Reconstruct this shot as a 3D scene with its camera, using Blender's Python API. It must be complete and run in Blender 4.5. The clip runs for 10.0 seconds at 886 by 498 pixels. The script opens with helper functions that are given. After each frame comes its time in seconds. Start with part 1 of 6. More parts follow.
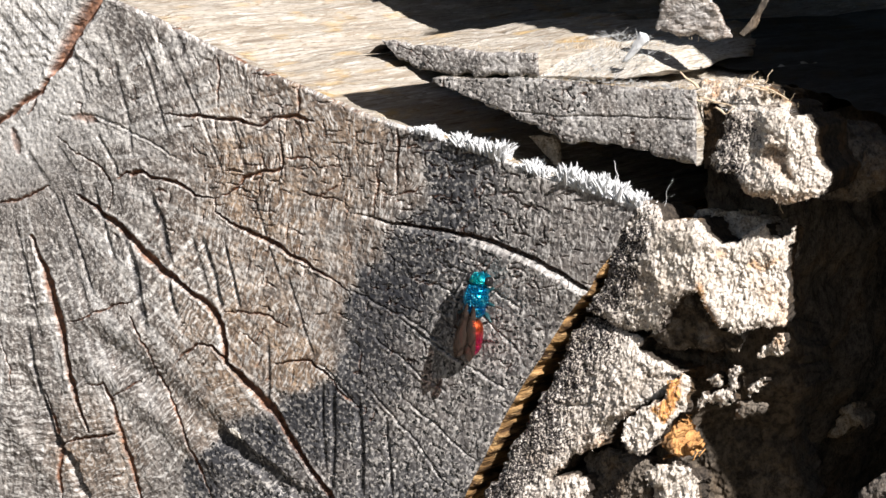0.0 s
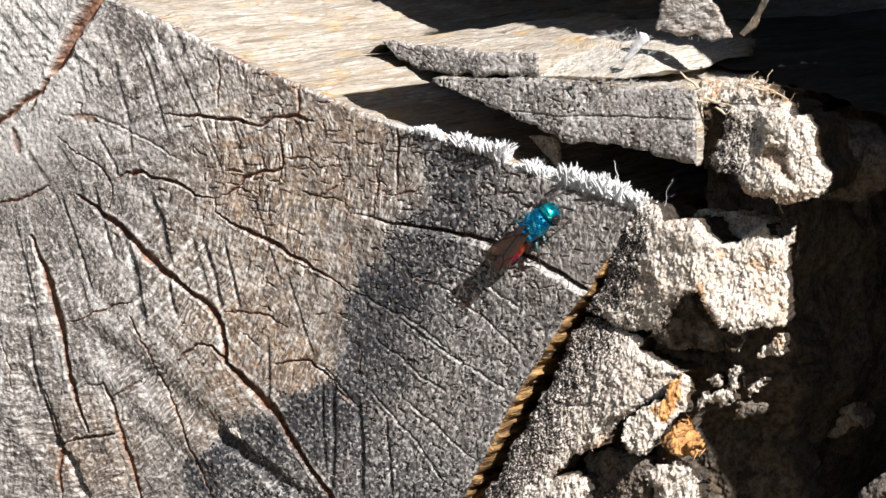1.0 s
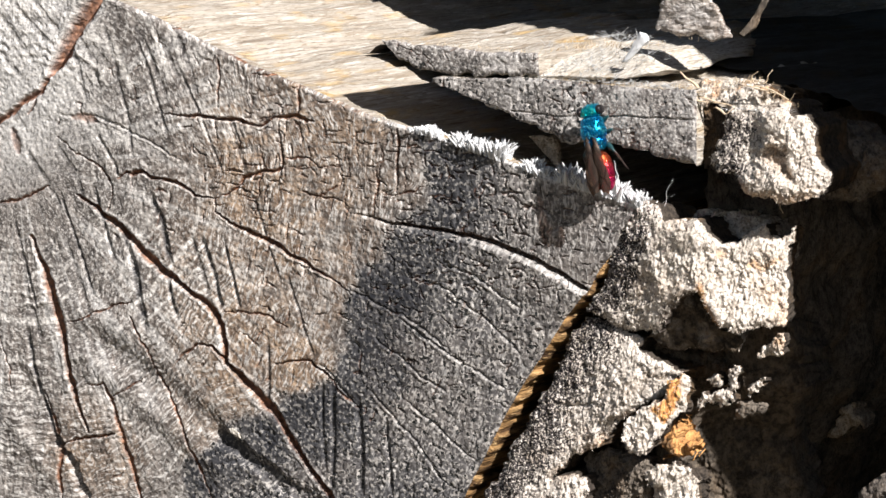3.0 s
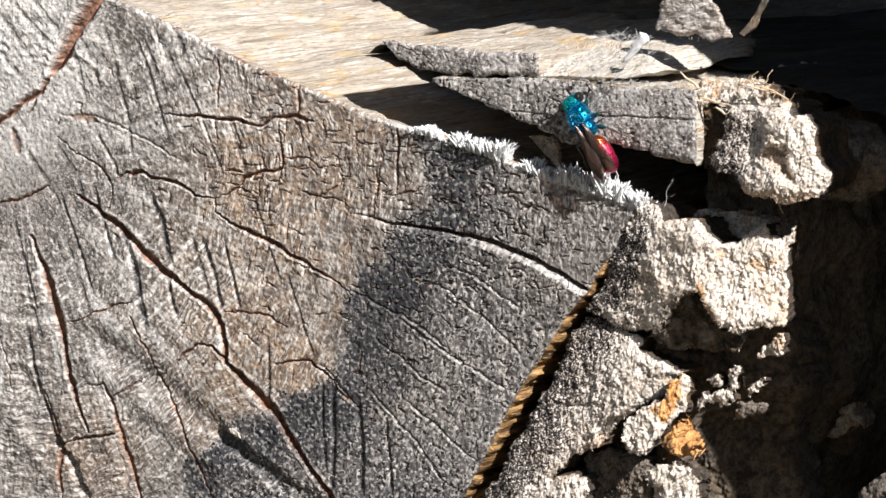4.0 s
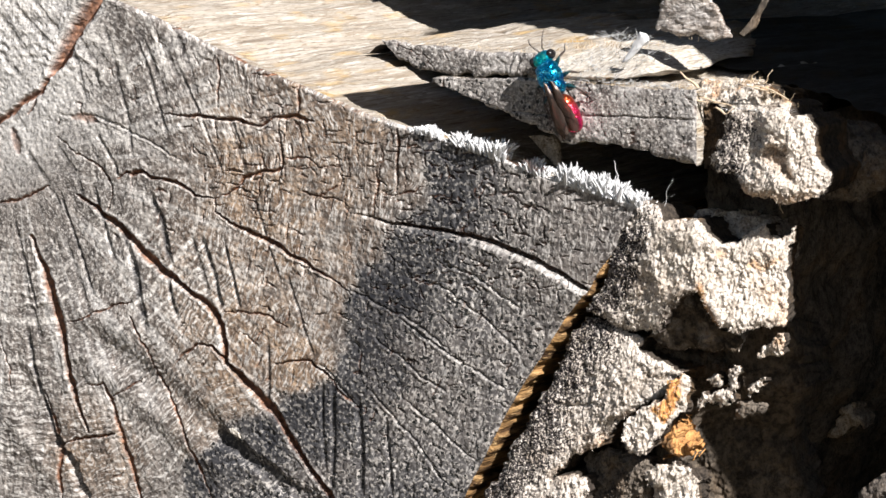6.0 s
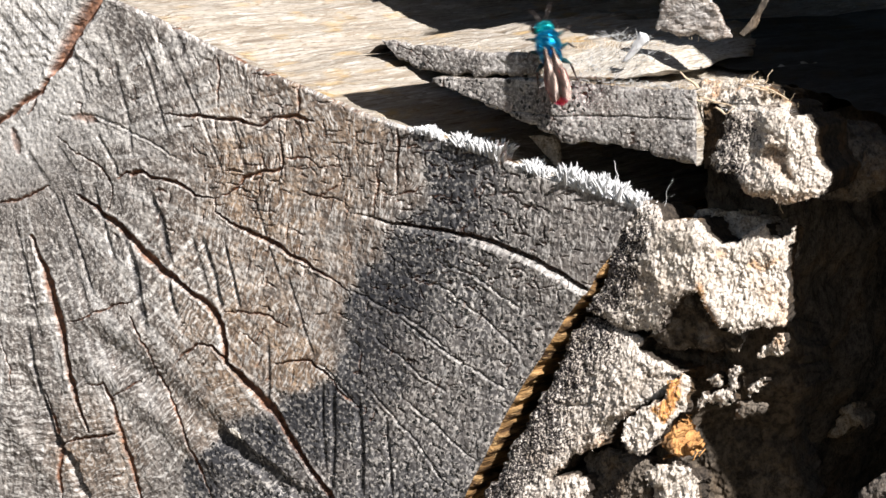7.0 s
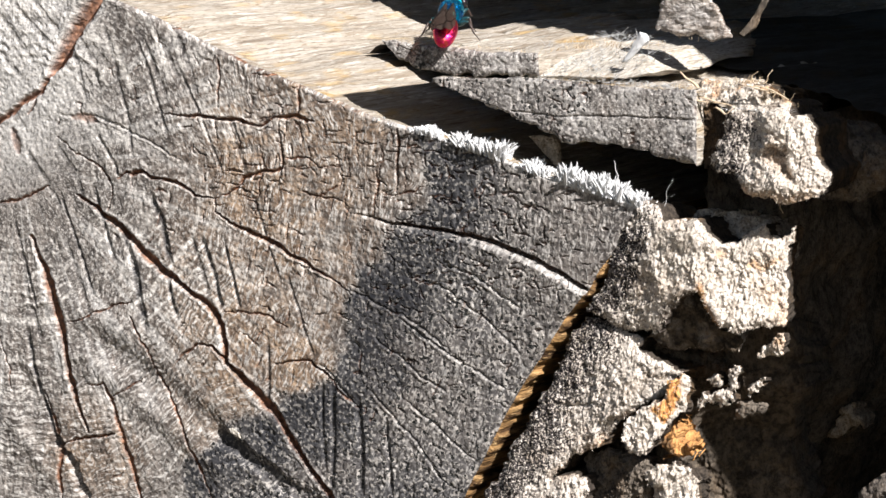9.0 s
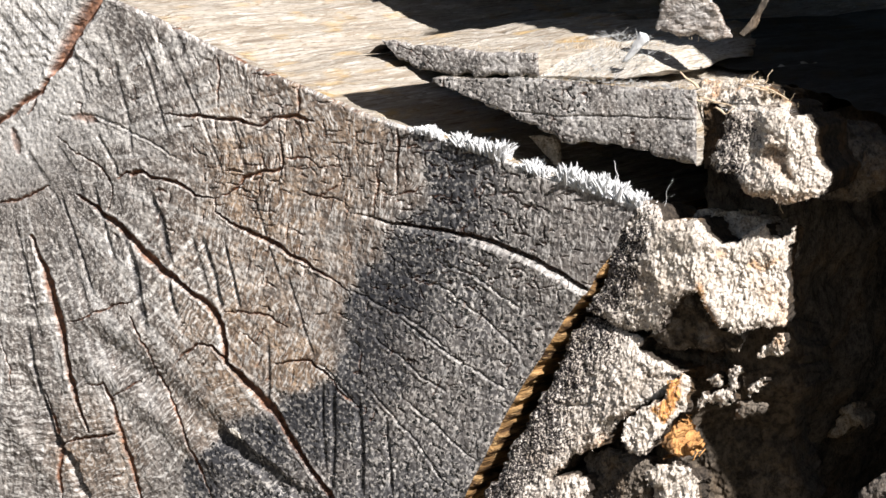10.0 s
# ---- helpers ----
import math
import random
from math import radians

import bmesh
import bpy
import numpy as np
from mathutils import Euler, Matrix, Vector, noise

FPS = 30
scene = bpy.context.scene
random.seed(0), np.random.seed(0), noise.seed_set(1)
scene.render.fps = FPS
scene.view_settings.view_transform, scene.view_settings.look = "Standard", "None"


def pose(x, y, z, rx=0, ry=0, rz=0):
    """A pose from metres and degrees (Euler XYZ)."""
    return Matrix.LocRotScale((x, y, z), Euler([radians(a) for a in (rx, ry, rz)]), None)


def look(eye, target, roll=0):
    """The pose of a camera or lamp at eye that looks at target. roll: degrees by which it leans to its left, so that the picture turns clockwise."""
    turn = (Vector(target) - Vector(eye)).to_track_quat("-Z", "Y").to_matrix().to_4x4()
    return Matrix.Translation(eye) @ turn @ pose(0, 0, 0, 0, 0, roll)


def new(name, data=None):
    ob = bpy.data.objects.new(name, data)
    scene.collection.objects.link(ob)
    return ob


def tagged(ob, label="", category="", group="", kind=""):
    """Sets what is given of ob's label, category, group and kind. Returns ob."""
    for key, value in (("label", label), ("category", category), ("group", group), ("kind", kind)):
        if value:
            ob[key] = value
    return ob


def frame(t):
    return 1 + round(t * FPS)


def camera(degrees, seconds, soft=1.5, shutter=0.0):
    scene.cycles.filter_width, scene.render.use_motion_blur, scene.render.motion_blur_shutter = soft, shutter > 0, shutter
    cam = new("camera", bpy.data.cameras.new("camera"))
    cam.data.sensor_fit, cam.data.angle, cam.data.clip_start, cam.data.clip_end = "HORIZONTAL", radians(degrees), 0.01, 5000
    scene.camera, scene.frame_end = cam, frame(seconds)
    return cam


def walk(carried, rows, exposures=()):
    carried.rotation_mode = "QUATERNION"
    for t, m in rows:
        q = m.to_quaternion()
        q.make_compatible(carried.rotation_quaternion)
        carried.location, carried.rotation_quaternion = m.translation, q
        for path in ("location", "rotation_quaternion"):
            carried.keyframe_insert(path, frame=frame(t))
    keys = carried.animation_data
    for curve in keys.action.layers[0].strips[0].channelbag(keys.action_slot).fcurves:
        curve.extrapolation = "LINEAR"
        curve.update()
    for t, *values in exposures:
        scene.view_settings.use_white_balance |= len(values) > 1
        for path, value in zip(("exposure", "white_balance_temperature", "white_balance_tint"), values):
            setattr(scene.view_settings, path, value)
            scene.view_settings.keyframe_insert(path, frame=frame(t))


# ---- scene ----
MM = 0.001

# ---- camera: it stands still in front of the log, to its right and a little above ----
cam = camera(14.0, 10.0, soft=1.5, shutter=0.5)
EYE = (0.18975, -0.35687, 0.04963)
walk(cam, [(0.0, look(EYE, (0, 0, 0))), (10.0, look(EYE, (0, 0, 0)))], exposures=[(0.0, 0.79), (10.0, 0.79)])

# ---- daylight ----
SUN = Vector((0.70, -0.37, 0.61)).normalized()
world = bpy.data.worlds.new("sky")
scene.world = world
world.use_nodes = True
wn = world.node_tree.nodes
sky = wn.new("ShaderNodeTexSky")
sky.sky_type, sky.sun_disc = "NISHITA", False
sky.sun_elevation = math.asin(SUN.z)
sky.sun_rotation = math.atan2(SUN.x, SUN.y)
world.node_tree.links.new(sky.outputs[0], wn["Background"].inputs[0])
wn["Background"].inputs[1].default_value = 0.028
lamp = bpy.data.lights.new("sun", "SUN")
lamp.energy, lamp.angle, lamp.color = 5.0, radians(0.53), (1.0, 0.957, 0.925)
sun = new("sun", lamp)
sun.matrix_basis = look(SUN * 2.0, (0, 0, 0))


# ---- node helpers ----
class Nodes:
    def __init__(self, name):
        self.material = bpy.data.materials.new(name)
        self.material.use_nodes = True
        self.tree = self.material.node_tree
        self.bsdf = self.tree.nodes["Principled BSDF"]

    def put(self, socket, value):
        if isinstance(value, bpy.types.NodeSocket):
            self.tree.links.new(value, socket)
        elif isinstance(value, tuple) and len(value) == 3 and socket.type == "RGBA":
            socket.default_value = (*value, 1)
        else:
            socket.default_value = value

    def space(self, scale=(1, 1, 1), turn=(0, 0, 0)):
        """The thing's own space in millimetres, stretched by scale."""
        c = self.tree.nodes.new("ShaderNodeTexCoord")
        m = self.tree.nodes.new("ShaderNodeMapping")
        m.inputs["Scale"].default_value = [s / MM for s in scale]
        m.inputs["Rotation"].default_value = [radians(a) for a in turn]
        self.tree.links.new(c.outputs["Object"], m.inputs["Vector"])
        return m.outputs[0]

    def noise(self, vec, scale, detail=4.0, rough=0.55, twist=0.0):
        n = self.tree.nodes.new("ShaderNodeTexNoise")
        self.put(n.inputs["Vector"], vec)
        n.inputs["Scale"].default_value, n.inputs["Detail"].default_value = scale, detail
        n.inputs["Roughness"].default_value, n.inputs["Distortion"].default_value = rough, twist
        return n.outputs[0]

    def cells(self, vec, scale, feature="F1"):
        n = self.tree.nodes.new("ShaderNodeTexVoronoi")
        n.feature = feature
        self.put(n.inputs["Vector"], vec)
        n.inputs["Scale"].default_value = scale
        return n.outputs["Distance"]

    def polar(self, across, around):
        """Coordinates along the radius and round the pith, stretched."""
        c = self.tree.nodes.new("ShaderNodeCombineXYZ")
        self.put(c.inputs[0], self.math("MULTIPLY", self.attr("radius"), across))
        self.put(c.inputs[1], self.math("MULTIPLY", self.attr("bearing"), around))
        return c.outputs[0]

    def attr(self, name):
        n = self.tree.nodes.new("ShaderNodeAttribute")
        n.attribute_name = name
        return n.outputs["Fac"]

    def any(self):
        return self.tree.nodes.new("ShaderNodeObjectInfo").outputs["Random"]

    def island(self):
        return self.tree.nodes.new("ShaderNodeNewGeometry").outputs["Random Per Island"]

    def ramp(self, fac, lo, hi, a=0.0, b=1.0):
        n = self.tree.nodes.new("ShaderNodeMapRange")
        self.put(n.inputs[0], fac)
        for i, v in enumerate((lo, hi, a, b)):
            self.put(n.inputs[i + 1], v)
        return n.outputs[0]

    def math(self, op, a, b=0.0):
        n = self.tree.nodes.new("ShaderNodeMath")
        n.operation = op
        self.put(n.inputs[0], a)
        self.put(n.inputs[1], b)
        return n.outputs[0]

    def mix(self, fac, a, b, blend="MIX"):
        n = self.tree.nodes.new("ShaderNodeMix")
        n.data_type, n.blend_type = "RGBA", blend
        self.put(n.inputs["Factor"], fac)
        self.put(n.inputs[6], a)
        self.put(n.inputs[7], b)
        return n.outputs[2]

    def bump(self, height, distance, strength=1.0, normal=None):
        n = self.tree.nodes.new("ShaderNodeBump")
        self.put(n.inputs["Height"], height)
        n.inputs["Distance"].default_value, n.inputs["Strength"].default_value = distance * MM, strength
        if normal is not None:
            self.put(n.inputs["Normal"], normal)
        return n.outputs[0]

    def done(self, colour, rough=0.9, normal=None, metal=0.0, spec=0.25):
        b = self.bsdf.inputs
        self.put(b["Base Color"], colour)
        self.put(b["Roughness"], rough)
        b["Metallic"].default_value, b["Specular IOR Level"].default_value = metal, spec
        if normal is not None:
            self.put(b["Normal"], normal)
        return self.material


# ---- materials ----
def end_grain_material():
    """Weathered sawn end grain: grey, tan towards the middle of the cut, a dark damp stain towards the bark."""
    n = Nodes("weathered_end_grain")
    v = n.space()
    big, mid, small = n.noise(v, 0.10, 3), n.noise(v, 0.45, 4, 0.6), n.noise(v, 1.5, 3, 0.6)
    fine = n.noise(v, 2.3, 1, 0.5)
    pore = n.cells(v, 1.4)
    ringwise = n.noise(n.polar(1.7, 0.35), 1.0, 2, 0.6)
    ringfine = n.noise(n.polar(3.2, 0.75), 1.0, 2, 0.6)
    raywise = n.noise(n.polar(0.22, 1.5), 1.0, 2, 0.6)
    grey = n.mix(n.ramp(mid, 0.38, 0.62), (0.088, 0.075, 0.068), (0.272, 0.242, 0.22))
    tan = n.mix(n.ramp(mid, 0.36, 0.64), (0.16, 0.10, 0.062), (0.42, 0.295, 0.195))
    col = n.mix(n.math("MULTIPLY", n.attr("tan"), n.ramp(big, 0.35, 0.6, 0.5, 1.0)), grey, tan)
    # pale mix: bleached wood, and light painted on lips, ledge and rim
    col = n.mix(n.attr("bleach"), col, n.mix(n.ramp(small, 0.4, 0.6), (0.43, 0.42, 0.41), (0.80, 0.78, 0.755)))
    col = n.mix(n.math("MULTIPLY", n.ramp(raywise, 0.53, 0.62), n.ramp(n.attr("radius"), 5.0, 18.0, 0.08, 0.5)), col, (0.10, 0.09, 0.085))
    col = n.mix(n.math("MULTIPLY", n.ramp(ringwise, 0.58, 0.64), n.ramp(n.attr("radius"), 5.0, 20.0, 0.1, 0.6)), col, (0.80, 0.77, 0.73))
    col = n.mix(n.math("MULTIPLY", n.ramp(ringwise, 0.43, 0.36), n.ramp(n.attr("radius"), 5.0, 20.0, 0.1, 0.55)), col, (0.08, 0.07, 0.065))
    smudge = n.math("MULTIPLY", n.ramp(n.noise(v, 0.15, 5, 0.68, 0.8), 0.50, 0.60), n.ramp(n.attr("bleach"), 0.0, 0.7, 0.6, 0.2))
    col = n.mix(smudge, col, (0.085, 0.076, 0.072))
    dark = n.mix(n.ramp(small, 0.36, 0.66), (0.033, 0.033, 0.038), (0.128, 0.125, 0.128))
    col = n.mix(n.math("MULTIPLY", n.attr("stain"), n.ramp(n.attr("bleach"), 0.0, 0.8, 1.0, 0.15)), col, dark)
    col = n.mix(n.attr("saw"), col, (0.045, 0.043, 0.047))
    # pale cell walls, dark vessel pores, and sunlit pore rims painted as pale rings
    pale = n.math("MULTIPLY", n.ramp(ringfine, 0.54, 0.62), n.ramp(n.attr("stain"), 0.0, 1.0, 0.48, 0.12))
    col = n.mix(n.math("MULTIPLY", pale, n.ramp(n.attr("saw"), 0.0, 1.0, 1.0, 0.4)), col, (0.80, 0.77, 0.73))
    col = n.mix(n.math("MULTIPLY", n.ramp(fine, 0.56, 0.62), n.math("MULTIPLY", n.ramp(n.attr("stain"), 0.0, 1.0, 0.20, 0.48), n.ramp(n.attr("saw"), 0.1, 0.6, 1.0, 0.25))), col, (0.70, 0.66, 0.61))
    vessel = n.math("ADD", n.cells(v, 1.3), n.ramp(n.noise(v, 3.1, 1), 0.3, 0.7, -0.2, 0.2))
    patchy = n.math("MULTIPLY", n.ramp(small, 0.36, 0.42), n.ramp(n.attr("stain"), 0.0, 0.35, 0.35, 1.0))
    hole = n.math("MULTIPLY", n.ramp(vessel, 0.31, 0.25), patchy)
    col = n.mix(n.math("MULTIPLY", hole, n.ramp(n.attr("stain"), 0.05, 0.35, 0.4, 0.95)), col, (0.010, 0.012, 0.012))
    lit = n.math("MULTIPLY", n.math("MULTIPLY", n.ramp(vessel, 0.30, 0.35), n.ramp(vessel, 0.48, 0.41)), patchy)
    col = n.mix(n.math("MULTIPLY", lit, n.ramp(fine, 0.46, 0.54, 0.0, 0.6)), col, (0.54, 0.50, 0.46))
    col = n.mix(n.math("MULTIPLY", n.ramp(fine, 0.42, 0.34), 0.38), col, (0.05, 0.044, 0.04))
    col = n.mix(n.math("MULTIPLY", n.attr("ring"), n.ramp(fine, 0.38, 0.58, 0.35, 1.0)), col, (0.78, 0.745, 0.70))
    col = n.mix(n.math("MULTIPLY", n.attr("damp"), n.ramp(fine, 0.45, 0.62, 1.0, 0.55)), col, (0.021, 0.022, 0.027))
    inner = n.mix(n.ramp(small, 0.35, 0.65), (0.085, 0.033, 0.018), (0.32, 0.14, 0.068))
    col = n.mix(n.attr("crack"), col, inner)
    bump = n.bump(n.ramp(pore, 0.1, 0.45), 0.05, 1.0)
    bump = n.bump(n.math("SUBTRACT", 1.0, hole), 0.11, 0.9, bump)
    bump = n.bump(fine, 0.09, 1.0, bump)
    bump = n.bump(ringfine, 0.05, 1.0, bump)
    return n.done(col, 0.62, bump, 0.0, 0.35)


def split_material(name="split_wood", light_share=1.0):
    """Pale split wood, its fibres along the log."""
    n = Nodes(name)
    v = n.space((1, 0.09, 1))
    w = n.space((1, 0.2, 1))
    a, b, c = n.noise(v, 0.35, 4, 0.6, 0.6), n.noise(v, 2.4, 5, 0.6, 0.9), n.noise(w, 3.6, 3, 0.6)
    col = n.mix(n.ramp(a, 0.3, 0.7), (0.35, 0.295, 0.23), (0.57, 0.525, 0.46))
    col = n.mix(n.ramp(b, 0.52, 0.7), col, (0.78, 0.75, 0.70))
    col = n.mix(n.math("MULTIPLY", n.ramp(b, 0.42, 0.3), 0.7), col, (0.26, 0.18, 0.11))
    col = n.mix(n.ramp(n.noise(n.space((1, 0.3, 1)), 0.28, 3), 0.56, 0.72), col, (0.60, 0.42, 0.20))
    col = n.mix(n.math("MULTIPLY", n.ramp(c, 0.42, 0.34), 0.5), col, (0.2, 0.15, 0.1))
    col = n.mix(n.attr("bleach"), col, n.mix(n.ramp(c, 0.35, 0.6), (0.52, 0.46, 0.37), (0.86, 0.83, 0.77)))
    line = n.noise(n.space((2.4, 0.05, 2.4)), 1.0, 3, 0.6, 1.2)
    col = n.mix(n.math("MULTIPLY", n.ramp(line, 0.45, 0.38), 0.5), col, (0.15, 0.105, 0.07))
    # a factor below 1 darkens the wood to stand in for shade
    col = n.mix(1.0, col, (0.86 * light_share, 0.85 * light_share, 0.84 * light_share), "MULTIPLY")
    bump = n.bump(b, 0.4, 0.8)
    bump = n.bump(c, 0.2, 0.8, bump)
    return n.done(col, 0.8, bump)


def bark_material(name, dark, pale, ochre=0.0):
    n = Nodes(name)
    v = n.space()
    big, mid = n.noise(v, 0.22, 4), n.noise(v, 0.9, 5, 0.65)
    fibre, speck = n.noise(n.space((1.5, 1, 0.45)), 2.6, 3, 0.65), n.noise(v, 4.2, 2, 0.6)
    col = n.mix(n.ramp(mid, 0.36, 0.60), dark, pale)
    col = n.mix(n.math("MULTIPLY", n.ramp(big, 0.52, 0.66), ochre), col, (0.40, 0.24, 0.11))
    col = n.mix(n.math("MULTIPLY", n.ramp(fibre, 0.46, 0.36), 0.65), col, tuple(0.4 * k for k in dark))
    col = n.mix(n.math("MULTIPLY", n.ramp(speck, 0.42, 0.33), 0.5), col, tuple(0.3 * k for k in dark))
    col = n.mix(n.math("MULTIPLY", n.ramp(speck, 0.55, 0.64), 0.5), col, tuple(min(1, 1.2 * k) for k in pale))
    rust = n.mix(n.ramp(fibre, 0.4, 0.6), (0.36, 0.15, 0.05), (0.74, 0.42, 0.16))
    col = n.mix(n.attr("rust"), col, rust)
    # dark brown mix: brown marks, and shade painted into hollows and undersides
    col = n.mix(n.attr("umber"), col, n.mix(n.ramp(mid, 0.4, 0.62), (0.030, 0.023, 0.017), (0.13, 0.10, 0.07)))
    # dark speckle fills low grit first: the more, the fewer pale granules stand out
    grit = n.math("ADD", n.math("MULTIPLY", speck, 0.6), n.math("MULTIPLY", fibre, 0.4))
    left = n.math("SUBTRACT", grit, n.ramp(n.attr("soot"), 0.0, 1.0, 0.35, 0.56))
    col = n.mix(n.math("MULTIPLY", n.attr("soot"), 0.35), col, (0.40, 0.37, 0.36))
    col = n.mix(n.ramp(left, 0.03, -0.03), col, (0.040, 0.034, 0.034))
    bump = n.bump(mid, 0.12, 0.7)
    bump = n.bump(fibre, 0.14, 0.9, bump)
    bump = n.bump(speck, 0.07, 0.9, bump)
    return n.done(col, 0.9, bump)


def sapwood_material():
    """Golden-brown outer wood under the bark, banded along the log."""
    n = Nodes("sapwood_edge")
    v = n.space((1, 0.12, 1))
    a, b = n.noise(v, 0.75, 3, 0.6), n.noise(v, 2.2, 3, 0.6)
    col = n.mix(n.ramp(a, 0.4, 0.6), (0.05, 0.026, 0.013), (0.44, 0.26, 0.11))
    col = n.mix(n.ramp(b, 0.57, 0.7), col, (0.55, 0.37, 0.18))
    return n.done(col, 0.7, n.bump(b, 0.5, 0.9))


def fibre_material(name, a, b):
    n = Nodes(name)
    col = n.mix(n.island(), a, b)
    n.bsdf.inputs["Transmission Weight"].default_value = 0.0
    return n.done(col, 0.7)


def metal_material(name, a, b, c, scale, rough=0.3, pit=0.12, front=None):
    """Pitted metallic cuticle, its hue shifting over the plates."""
    n = Nodes(name)
    v = n.space()
    hue, spot = n.noise(v, 0.55, 2), n.noise(v, 2.0, 2)
    col = n.mix(n.ramp(hue, 0.38, 0.62), a, b)
    col = n.mix(n.math("MULTIPLY", n.ramp(spot, 0.54, 0.66), 0.7), col, c)
    if front:
        sep = n.tree.nodes.new("ShaderNodeSeparateXYZ")
        n.put(sep.inputs[0], v)
        col = n.mix(n.ramp(n.math("ADD", sep.outputs[1], hue), -2.3, -0.7), col, front)
    pits = n.cells(v, scale)
    col = n.mix(n.ramp(pits, 0.28, 0.10), col, (0.005, 0.02, 0.03))
    return n.done(col, rough, n.bump(n.ramp(pits, 0.0, 0.5), pit, 1.0), 0.9, 0.6)


def plain_material(name, col, rough=0.5, metal=0.0, spec=0.5):
    n = Nodes(name)
    f = n.noise(n.space(), 3.0, 3)
    return n.done(n.mix(f, tuple(x * 0.7 for x in col), tuple(min(1, x * 1.3) for x in col)), rough, None, metal, spec)


def wing_material():
    n = Nodes("smoky_wing")
    v = n.space((1, 0.5, 1))
    f = n.noise(v, 1.6, 3)
    vein = n.cells(n.space((0.55, 0.22, 1)), 1.3, "DISTANCE_TO_EDGE")
    col = n.mix(n.ramp(vein, 0.05, 0.02), (0.27, 0.205, 0.175), (0.05, 0.035, 0.03))
    n.done(col, 0.36, n.bump(f, 0.12, 0.8), 0.55, 1.0)
    clear = n.tree.nodes.new("ShaderNodeBsdfTransparent")
    clear.inputs[0].default_value = (0.43, 0.31, 0.24, 1)
    mixer = n.tree.nodes.new("ShaderNodeMixShader")
    n.put(mixer.inputs[0], n.ramp(vein, 0.03, 0.012, 0.24, 0.6))
    n.tree.links.new(clear.outputs[0], mixer.inputs[1])
    n.tree.links.new(n.bsdf.outputs[0], mixer.inputs[2])
    n.tree.links.new(mixer.outputs[0], n.tree.nodes["Material Output"].inputs[0])
    return n.material


END = end_grain_material()
SPLIT = split_material()
# shaded copy of the split wood, its shade put into the colour
SHADE_SPLIT = split_material("dark_weathered_split_wood", 0.13)
BARK = bark_material("pale_corky_bark", (0.40, 0.345, 0.29), (0.755, 0.69, 0.615), 0.22)
# bark coloured extra dark, so shade is painted on sides and backs
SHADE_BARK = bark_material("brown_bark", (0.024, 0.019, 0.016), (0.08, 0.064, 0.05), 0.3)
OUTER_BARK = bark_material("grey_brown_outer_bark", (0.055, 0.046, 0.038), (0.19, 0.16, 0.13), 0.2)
TAN_BARK = bark_material("pale_tan_bark", (0.27, 0.215, 0.16), (0.76, 0.70, 0.62), 0.35)
INNER_BARK = bark_material("orange_inner_bark", (0.36, 0.17, 0.06), (0.62, 0.34, 0.13), 0.6)
STRAW_BARK = bark_material("straw_brown_bark", (0.26, 0.18, 0.11), (0.66, 0.57, 0.46), 0.4)
SAP = sapwood_material()
FUZZ = fibre_material("frayed_wood_fibre", (0.46, 0.465, 0.47), (0.72, 0.73, 0.74))
STRAW = fibre_material("straw_wood_fibre", (0.42, 0.31, 0.20), (0.72, 0.60, 0.44))


# ---- noise on arrays of points in millimetres ----
def lattice(i, j, k, seed):
    h = (i * 374761393 + j * 668265263 + k * 2147483647 + seed * 144665) & 0xFFFFFFFF
    h = ((h ^ (h >> 13)) * 1274126177) & 0xFFFFFFFF
    return ((h ^ (h >> 16)) & 0xFFFF) / 65535.0


def grains(p, seed=0):
    """Smooth value noise, 0 to 1."""
    i = np.floor(p).astype(np.int64)
    f = p - i
    f = f * f * (3 - 2 * f)
    total = 0
    for a in (0, 1):
        for b in (0, 1):
            for c in (0, 1):
                w = (f[:, 0] if a else 1 - f[:, 0]) * (f[:, 1] if b else 1 - f[:, 1]) * (f[:, 2] if c else 1 - f[:, 2])
                total = total + w * lattice(i[:, 0] + a, i[:, 1] + b, i[:, 2] + c, seed)
    return total


def rough(p, octaves=4, seed=0, fall=0.5):
    """Sum of octaves, about -0.5 to 0.5."""
    total, size, sum_ = 0, 1.0, 0
    for o in range(octaves):
        total = total + size * (grains(p * 2 ** o, seed + 17 * o) - 0.5)
        sum_ += size
        size *= fall
    return total / sum_ * 1.6


def split_cells(p, seed=0):
    """Distance from the borders of jittered cells in the plane of p's first two columns."""
    i = np.floor(p[:, 0]).astype(np.int64)
    j = np.floor(p[:, 1]).astype(np.int64)
    ds = []
    for a in (-1, 0, 1):
        for b in (-1, 0, 1):
            x = i + a + lattice(i + a, j + b, 0, seed)
            y = j + b + lattice(i + a, j + b, 1, seed)
            ds.append((x - p[:, 0]) ** 2 + (y - p[:, 1]) ** 2)
    d = np.sqrt(np.sort(np.stack(ds), axis=0))
    return d[1] - d[0]


def step(a, b, x):
    t = np.clip((x - a) / (b - a), 0, 1)
    return t * t * (3 - 2 * t)


